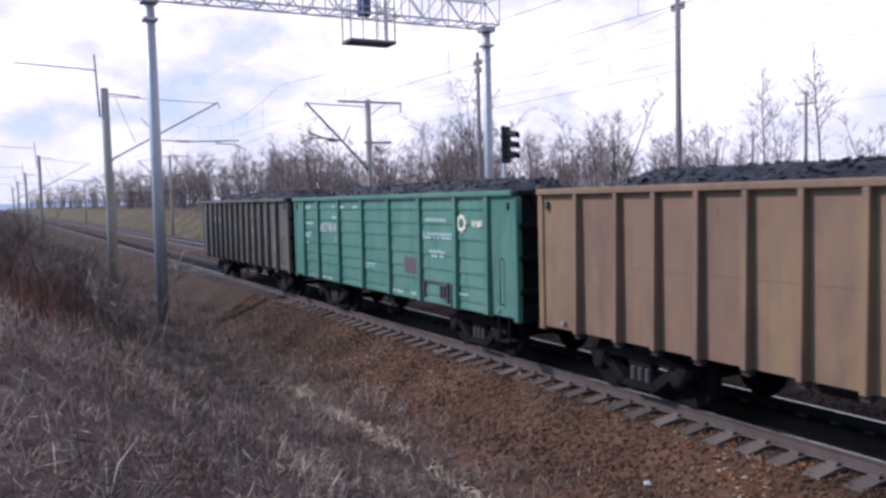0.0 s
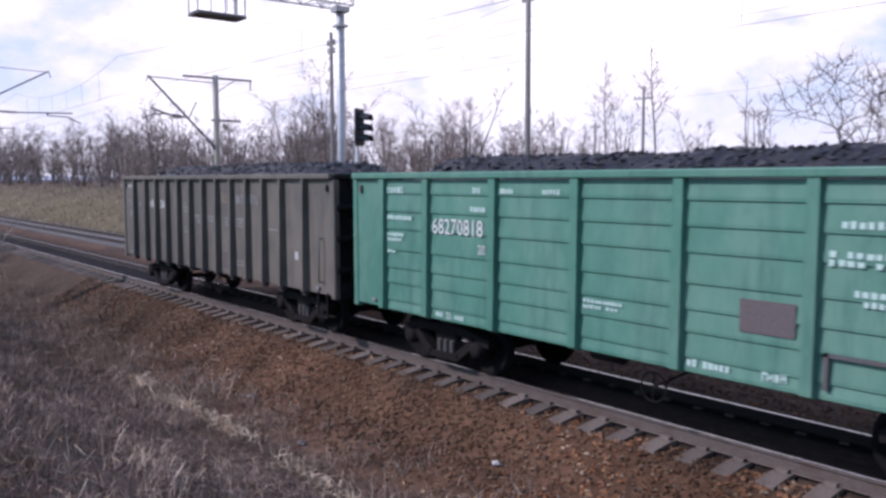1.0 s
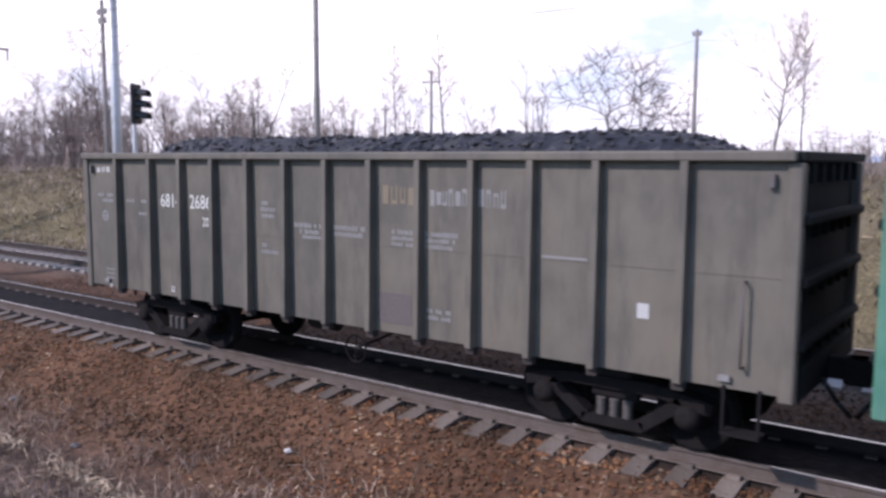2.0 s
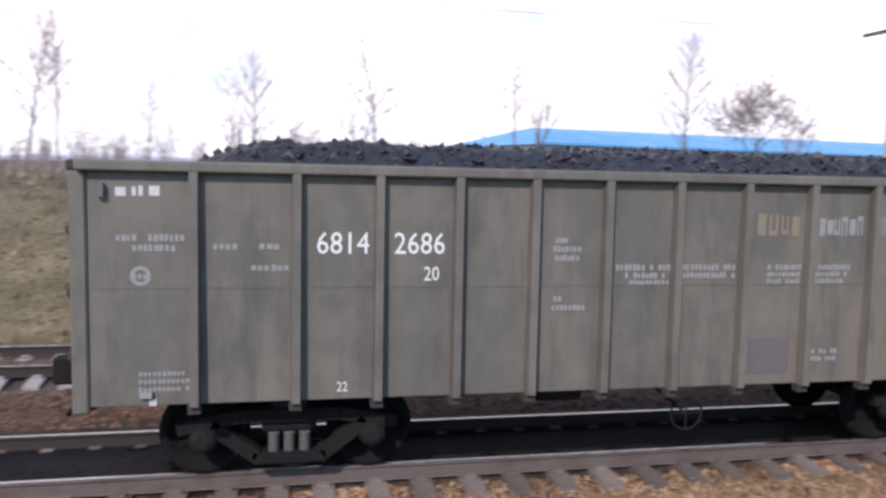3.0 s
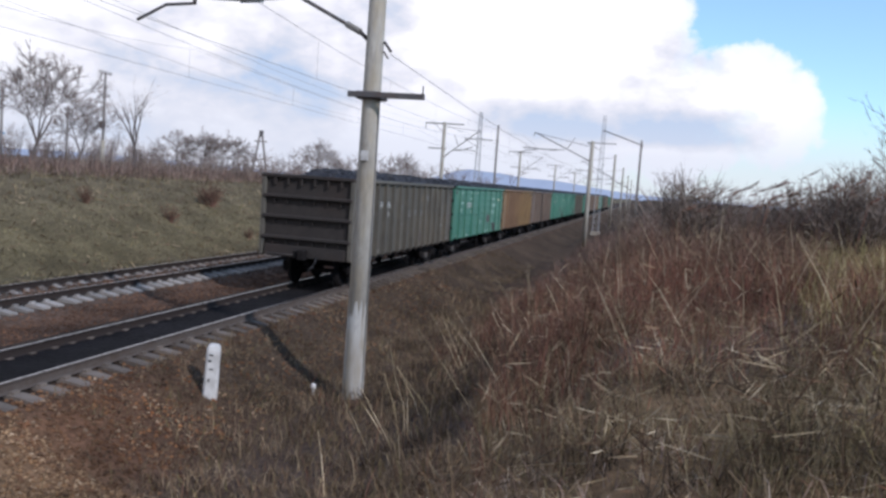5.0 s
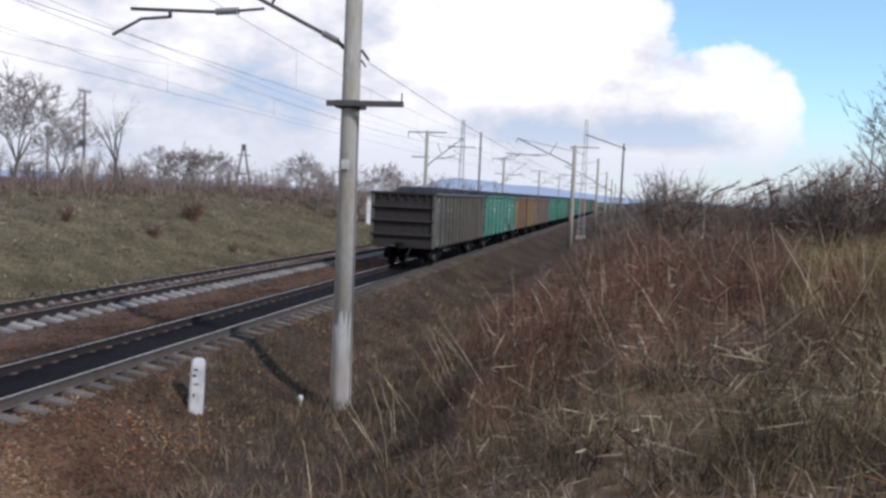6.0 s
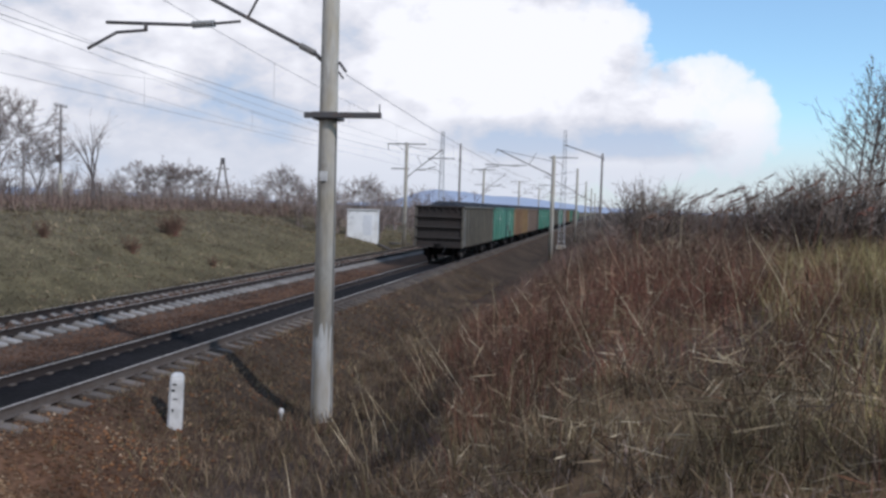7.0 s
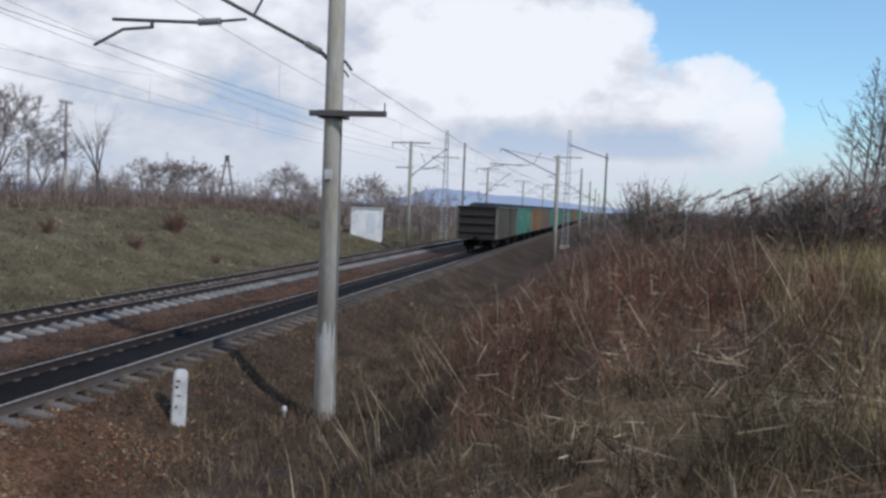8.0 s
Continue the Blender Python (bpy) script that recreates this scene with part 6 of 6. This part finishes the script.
stuff("foot_grass", blades(42000, foot_place, (0.18, 0.55), (0.008, 0.018), 0.95, 45), M_FOOTGRASS, "thin brown and straw grass round the mast", "grass")
stuff("field_grass", blades(18000, lambda n, rng: (-20 - 160 * rng.uniform(0, 1, n) ** 1.4, rng.uniform(19.5, 36, n), np.clip(rng.normal(0.8, 0.3, n), 0.3, 1.4)), (0.2, 0.6), (0.04, 0.08), 0.7, 46), M_STRAW, "pale dead grass on the field before the wood", "grass")
stuff("wood_undergrowth", blades(20000, lambda n, rng: (rng.uniform(-160, -26, n), rng.uniform(37, 85, n), np.clip(rng.normal(0.8, 0.3, n), 0.3, 1.5)), (0.7, 2.4), (0.03, 0.06), 0.6, 47), M_HAZESCRUB, "grey-brown undergrowth filling the leafless wood", "scrub")
stuff("broken_stalks", blades(1900, right_place(5, 16, -10, 3.2), (0.4, 1.0), (0.005, 0.010), 1.05, 41), M_REED, "pale broken stalks lying through the brush", "stalks")
stuff("dry_reeds", blades(2200, right_place(6, 34, -14, 1), (0.6, 1.4), (0.005, 0.010), 0.7, 4), M_REED, "pale dry reeds and bent stalks", "reeds")
def yellow_place(n, rng):
    x, y = rng.uniform(5.5, 27, n * 3), rng.uniform(-11, 0.5, n * 3)
    drift = 0.55 + 0.45 * np.sin(x * 0.8 + 1.7 * np.sin(y * 0.6)) * np.sin(y * 0.9 - x * 0.35)
    ok = (np.hypot(x, y) > 6) & (rng.uniform(0, 1, n * 3) < yellow_share(x, y) * drift)
    x, y = x[ok][:n], y[ok][:n]
    return x, y, np.clip(rng.normal(0.85, 0.25, len(x)), 0.4, 1.4)


def shoulder_place(n, rng):
    x, y = 11 + 40 * rng.uniform(0, 1, n * 2) ** 1.6, rng.uniform(6.3, 8.95, n * 2)
    ok = rng.uniform(0, 1, n * 2) < np.clip((x - 10.5) / 4, 0, 1) * np.clip(0.55 + 0.5 * np.sin(x * 1.7 + y) * np.sin(y * 2.6 - x * 0.7), 0.12, 1)
    x, y = x[ok][:n], y[ok][:n]
    return x, y, np.clip(rng.normal(0.8, 0.25, len(x)), 0.3, 1.4)


def strip_place(n, rng):
    """A straight low ridge of pale straw along the foot of the slope."""
    x = rng.uniform(-19, -5, n)
    x = x[rng.uniform(0, 1, n) < 0.5 + 0.5 * np.sin(x * 1.9) * np.sin(x * 0.7 + 1)]
    n = len(x)
    return x, 6.12 + 0.05 * np.sin(x * 0.8) + rng.normal(0, 0.10, n), np.clip(rng.normal(0.8, 0.25, n), 0.3, 1.3)


stuff("shoulder_grass", blades(26000, shoulder_place, (0.08, 0.30), (0.008, 0.018), 1.0, 61), M_FOOTGRASS, "short brown grass grown over the ballast shoulder", "grass")

stuff("yellow_grass", blades(30000, yellow_place, (0.35, 1.0), (0.006, 0.014), 0.55, 24), M_YELLOWGRASS, "pale yellow-green standing grass", "grass")
stuff("near_grass", blades(34000, right_place(4.5, 13, -8, 2.8), (0.15, 0.6), (0.004, 0.009), 0.55, 64), M_NEARGRASS, "fine olive and straw grass under the brush", "grass")
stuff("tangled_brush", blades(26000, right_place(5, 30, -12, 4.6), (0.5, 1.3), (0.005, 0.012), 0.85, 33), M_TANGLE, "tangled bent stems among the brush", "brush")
stuff("near_reeds", blades(150, right_place(6.5, 16, -4, 4.4), (1.0, 1.8), (0.006, 0.010), 0.45, 14), M_REED, "tall single dry stalks leaning over the slope", "reeds")
stuff("dark_brush", blades(26000, left_place, (0.7, 1.9), (0.014, 0.03), 0.3, 5), M_BRUSH, "dark leafless brush on the bank", "brush")
stuff("bank_grass", blades(46000, bank_place, (0.15, 0.4), (0.022, 0.055), 0.8, 6), M_BANKGRASS, "thin yellow-green spring grass on the far bank", "grass")
stuff("red_scrub", blades(22000, lambda n, rng: (rng.uniform(10, 125, n), rng.uniform(30.5, 39, n), np.clip(rng.normal(0.8, 0.3, n), 0.3, 1.5)), (0.4, 1.35), (0.03, 0.055), 0.8, 65), M_FARBRUSH, "red-brown scrub along the crest of the far bank", "scrub")
stuff("bank_scrub", blades(46000, scrub_place, (0.5, 2.1), (0.016, 0.036), 0.85, 7), M_HAZESCRUB, "grey-brown scrub along the top of the far bank", "scrub")


def litter(n, place, length, width, rise, seed):
    """Loose bits of stem and leaf at every angle, up to a height over the ground."""
    rng = np.random.default_rng(seed)
    x, y, k = place(n, rng)
    n = len(x)
    z = np.array([ground_z(float(a), float(b)) for a, b in zip(x, y)]) + rng.uniform(0.02, 1, n) ** 1.5 * rise * k
    d = rng.normal(0, 1, (n, 3)) * (1, 1, 0.7)
    d /= np.linalg.norm(d, axis=1)[:, None]
    e = np.cross(d, rng.normal(0, 1, (n, 3)))
    e /= np.linalg.norm(e, axis=1)[:, None]
    c, l, w = np.stack((x, y, z), 1), rng.uniform(*length, n)[:, None] / 2, rng.uniform(*width, n)[:, None] / 2
    v = np.stack((c - d * l - e * w * 0.5, c - d * l + e * w * 0.5, c + e * w + d * l * 0.2, c + d * l, c - e * w + d * l * 0.2), 1)
    return v.reshape(-1, 3).tolist(), [tuple(range(a, a + 5)) for a in (np.arange(n) * 5).tolist()]


stuff("brush_litter", litter(38000, right_place(5, 32, -13, 4.8), (0.10, 0.45), (0.006, 0.013), 0.95, 51), M_LITTER, "broken twigs and stems caught in the brush", "brush")
stuff("fallen_straw", litter(2600, right_place(5, 12.5, -7, 1.2), (0.12, 0.42), (0.004, 0.008), 0.55, 54), M_PALESTRAW, "pale fallen straw tangled over the near slope", "grass")
stuff("straw_ridge", litter(3600, strip_place, (0.12, 0.42), (0.010, 0.020), 0.15, 62), M_RIDGE, "straight ridge of matted pale straw", "grass")
stuff("slope_litter", litter(30000, only(slope_place, -40, 8), (0.08, 0.32), (0.007, 0.018), 0.30, 52), M_LITTER, "dead leaves and stems over the matted grass", "grass")


stuff("bank_litter", litter(15000, bank_place, (0.15, 0.55), (0.025, 0.06), 0.22, 53), M_FOOTGRASS, "dead stems and leaves over the far bank", "grass")


def plume_reeds():
    """Feathery reed heads leaning over the skyline."""
    rng = random.Random(8)
    V, F = [], []
    for _ in range(150):
        x, y = rng.uniform(20, 46), rng.uniform(-11, -0.5)
        p = Vector((x, y, ground_z(x, y)))
        d = Vector((rng.gauss(0.12, 0.1), rng.gauss(-0.18, 0.1), 1)).normalized()
        h = rng.uniform(1.3, 2.3)
        q = p + d * h
        prong(V, F, p, q, 0.012, 0.006)
        lean = Vector((0.25, -0.75, 0.4)).normalized()
        for i in range(14):
            s = q + lean * (0.035 * i)
            sliver(V, F, s, s + (lean + Vector((rng.gauss(0, 0.5), rng.gauss(0, 0.5), rng.gauss(-0.1, 0.4)))).normalized() * rng.uniform(0.12, 0.28), 0.018, rng)
    stuff("plume_reeds", (V, F), M_BRUSH, "dry feathery reed plumes bent by wind", "reeds")


plume_reeds()


def long_stalks():
    """Single tall dry stalks, bent a little, most of them leaning towards the track."""
    rng = random.Random(77)
    V, F = [], []
    for i in range(80):
        x, y = rng.uniform(9, 18), rng.uniform(-3.5, 3.9)
        p = Vector((x, y, ground_z(x, y) - 0.05))
        lean = rng.choice((0.05, 0.15, 0.5, 0.7))
        d = Vector((rng.gauss(0, 0.12), lean * rng.uniform(0.6, 1.2) * (1 if rng.random() < 0.75 else -1), 1)).normalized()
        h = rng.uniform(0.8, 1.7)
        for k in range(3):
            q = p + d * h / 3
            prong(V, F, p, q, 0.0056 - 0.0012 * k, 0.0044 - 0.0012 * k)
            p = q
            d = (d + Vector((rng.gauss(0, 0.05), rng.gauss(0.03, 0.06), -0.04))).normalized()
    stuff("long_stalks", (V, F), M_PALESTRAW, "tall pale dry stalks leaning over the slope", "stalks")


long_stalks()


def bush(x, y, h, n, label, seed, material=None):
    rng = random.Random(seed)
    V, F, TV, TF = [], [], [], []
    for _ in range(n * 2):
        d = Vector((rng.gauss(0, 0.4), rng.gauss(0, 0.4), 1)).normalized()
        a = Vector((rng.gauss(0, h * 0.13), rng.gauss(0, h * 0.13), -0.05))
        b = a + d * h * rng.uniform(0.4, 1)
        prong(V, F, a, b, 0.0055 * h, 0.002 * h)
        for _ in range(9):
            s0 = a.lerp(b, rng.uniform(0.25, 1))
            e = s0 + (d + Vector((rng.gauss(0, 0.6), rng.gauss(0, 0.6), rng.gauss(0.1, 0.3)))).normalized() * h * rng.uniform(0.12, 0.3)
            sliver(TV, TF, s0, e, 0.0045 * h, rng)
            sliver(TV, TF, s0.lerp(e, 0.5), s0.lerp(e, 0.5) + Vector((rng.gauss(0, 1), rng.gauss(0, 1), rng.gauss(0.6, 0.5))).normalized() * h * 0.14, 0.004 * h, rng)
    t = thing("bush", label, "bush", pose(x, y, ground_z(x, y)), group="leafless bushes")
    part("stem", raw_mesh("stem", V, F, material or M_HAZESCRUB), None, t)
    part("crown", raw_mesh("crown", TV, TF, material or M_HAZESCRUB), None, t)


k = 0
for deg, d, h, n in ((-92.6, 30, 2.8, 60), (-93.6, 31, 2.5, 60), (-100.5, 27, 2.2, 60), (-103, 26, 2.6, 70), (-99, 34, 2.2, 60), (-97, 36, 1.9, 60), (-101.8, 30, 2.6, 60), (-105.2, 27, 2.9, 70), (-88.8, 48, 2.2, 40), (84.5, 26, 1.9, 50), (86, 30, 2.4, 60), (88, 24, 1.8, 50), (90, 28, 2.6, 60),
                     (-52.7, 42, 0.9, 30), (-57.9, 44, 1.0, 30), (-63, 47, 0.7, 25), (-60.3, 50, 1.6, 40), (68.6, 62, 5.0, 45)):
    x, y = at_bearing(deg, d)
    k += 1
    dark = -70 < deg < -50
    bush(x, y, h, n, "small dark red-brown leafless shrub on the bank" if dark else "dense leafless bush of thin grey-brown twigs", 100 + k, M_BRUSH if dark else None)
for x, y, h in ((-18.5, 2.2, 3.0), (-19.6, 1.9, 2.4), (-21.0, 2.6, 2.0)):
    k += 1
    bush(x, y, h, 3, "thin leafless saplings on the near bank", 140 + k)

# ---------------------------------------------------------------- tracks and ballast, in single pieces
railway_track(YT, M_SLEEPER, (-70, 90), "near railway track with coal-blackened bed and worn rails")
railway_track(YT2, M_SLEEPER_PALE, (-10, 110), "far railway track on pale concrete sleepers", M_RAILDARK)


def stones(n, x_range, y_range, size, seed, weight=None):
    rng = np.random.default_rng(seed)
    x, y = rng.uniform(*x_range, n), rng.uniform(*y_range, n)
    if weight is not None:
        ok = rng.uniform(0, 1, n) < weight(x, y)
        x, y = x[ok], y[ok]
    n = len(x)
    z = np.array([ground_z(float(a), float(b)) for a, b in zip(x, y)])
    r = rng.uniform(*size, n)
    oct_ = np.array(((1, 0, 0), (-1, 0, 0), (0, 1, 0), (0, -1, 0), (0, 0, 1), (0, 0, -1)), float)
    v = (oct_[None] + rng.uniform(-0.45, 0.45, (n, 6, 3))) * r[:, None, None]
    v[:, :, 2] *= 0.75
    v += np.stack((x, y, z + r * 0.25), 1)[:, None]
    tri = ((0, 2, 4), (2, 1, 4), (1, 3, 4), (3, 0, 4), (2, 0, 5), (1, 2, 5), (3, 1, 5), (0, 3, 5))
    faces = [(a + p, a + q, a + s) for a in (np.arange(n) * 6).tolist() for p, q, s in tri]
    return v.reshape(-1, 3).tolist(), faces


shoulder = lambda x, y: np.where((x > 1.5) & (x < 9.5), 0.3, 1) * np.clip((14.5 - x) / 3.5, 0.22, 1) * np.clip((y - np.where(x < 1, 6.7, 6.3)) / 1.1, 0.0, 1.0) * np.clip(1.15 - np.abs(x) / 60, 0.15, 1)
stuff("ballast", stones(47000, (-32, 34), (5.9, 9.25), (0.02, 0.05), 31, shoulder), M_BALLAST, "rust-stained broken ballast on the shoulder", "ballast")
stuff("tan_gravel", stones(10000, (-0.5, 10), (6.2, 9.25), (0.018, 0.045), 34), M_BALLAST_TAN, "pale tan gravel on the shoulder", "ballast")
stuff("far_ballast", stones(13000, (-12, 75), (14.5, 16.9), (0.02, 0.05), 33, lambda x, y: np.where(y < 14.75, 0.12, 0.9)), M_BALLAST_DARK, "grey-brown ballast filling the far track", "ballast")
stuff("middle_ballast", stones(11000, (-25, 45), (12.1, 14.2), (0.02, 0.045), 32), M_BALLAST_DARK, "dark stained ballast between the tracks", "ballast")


def motions():
    for i, w in enumerate(WAGONS):
        walk(w, [(t, pose(FIRST + PITCH * i + s, YT, 0)) for t, s in TRAIN])
    ts, ss = [a for a, _ in TRAIN], [b for _, b in TRAIN]
    for w in WAGONS[:4]:
        for b in w.children:
            if not b.name.startswith("bogie"):
                continue
            for c in b.children:
                if c.name.startswith("wheelset"):
                    at = c.matrix_basis.translation.copy()
                    rows = []
                    for i in range(241):
                        t = i / 30
                        rows.append((t, pose(at.x, at.y, at.z, 0, math.degrees((float(np.interp(t, ts, ss)) - ss[0]) / 0.475), 0)))
                    walk(c, rows)


motions()
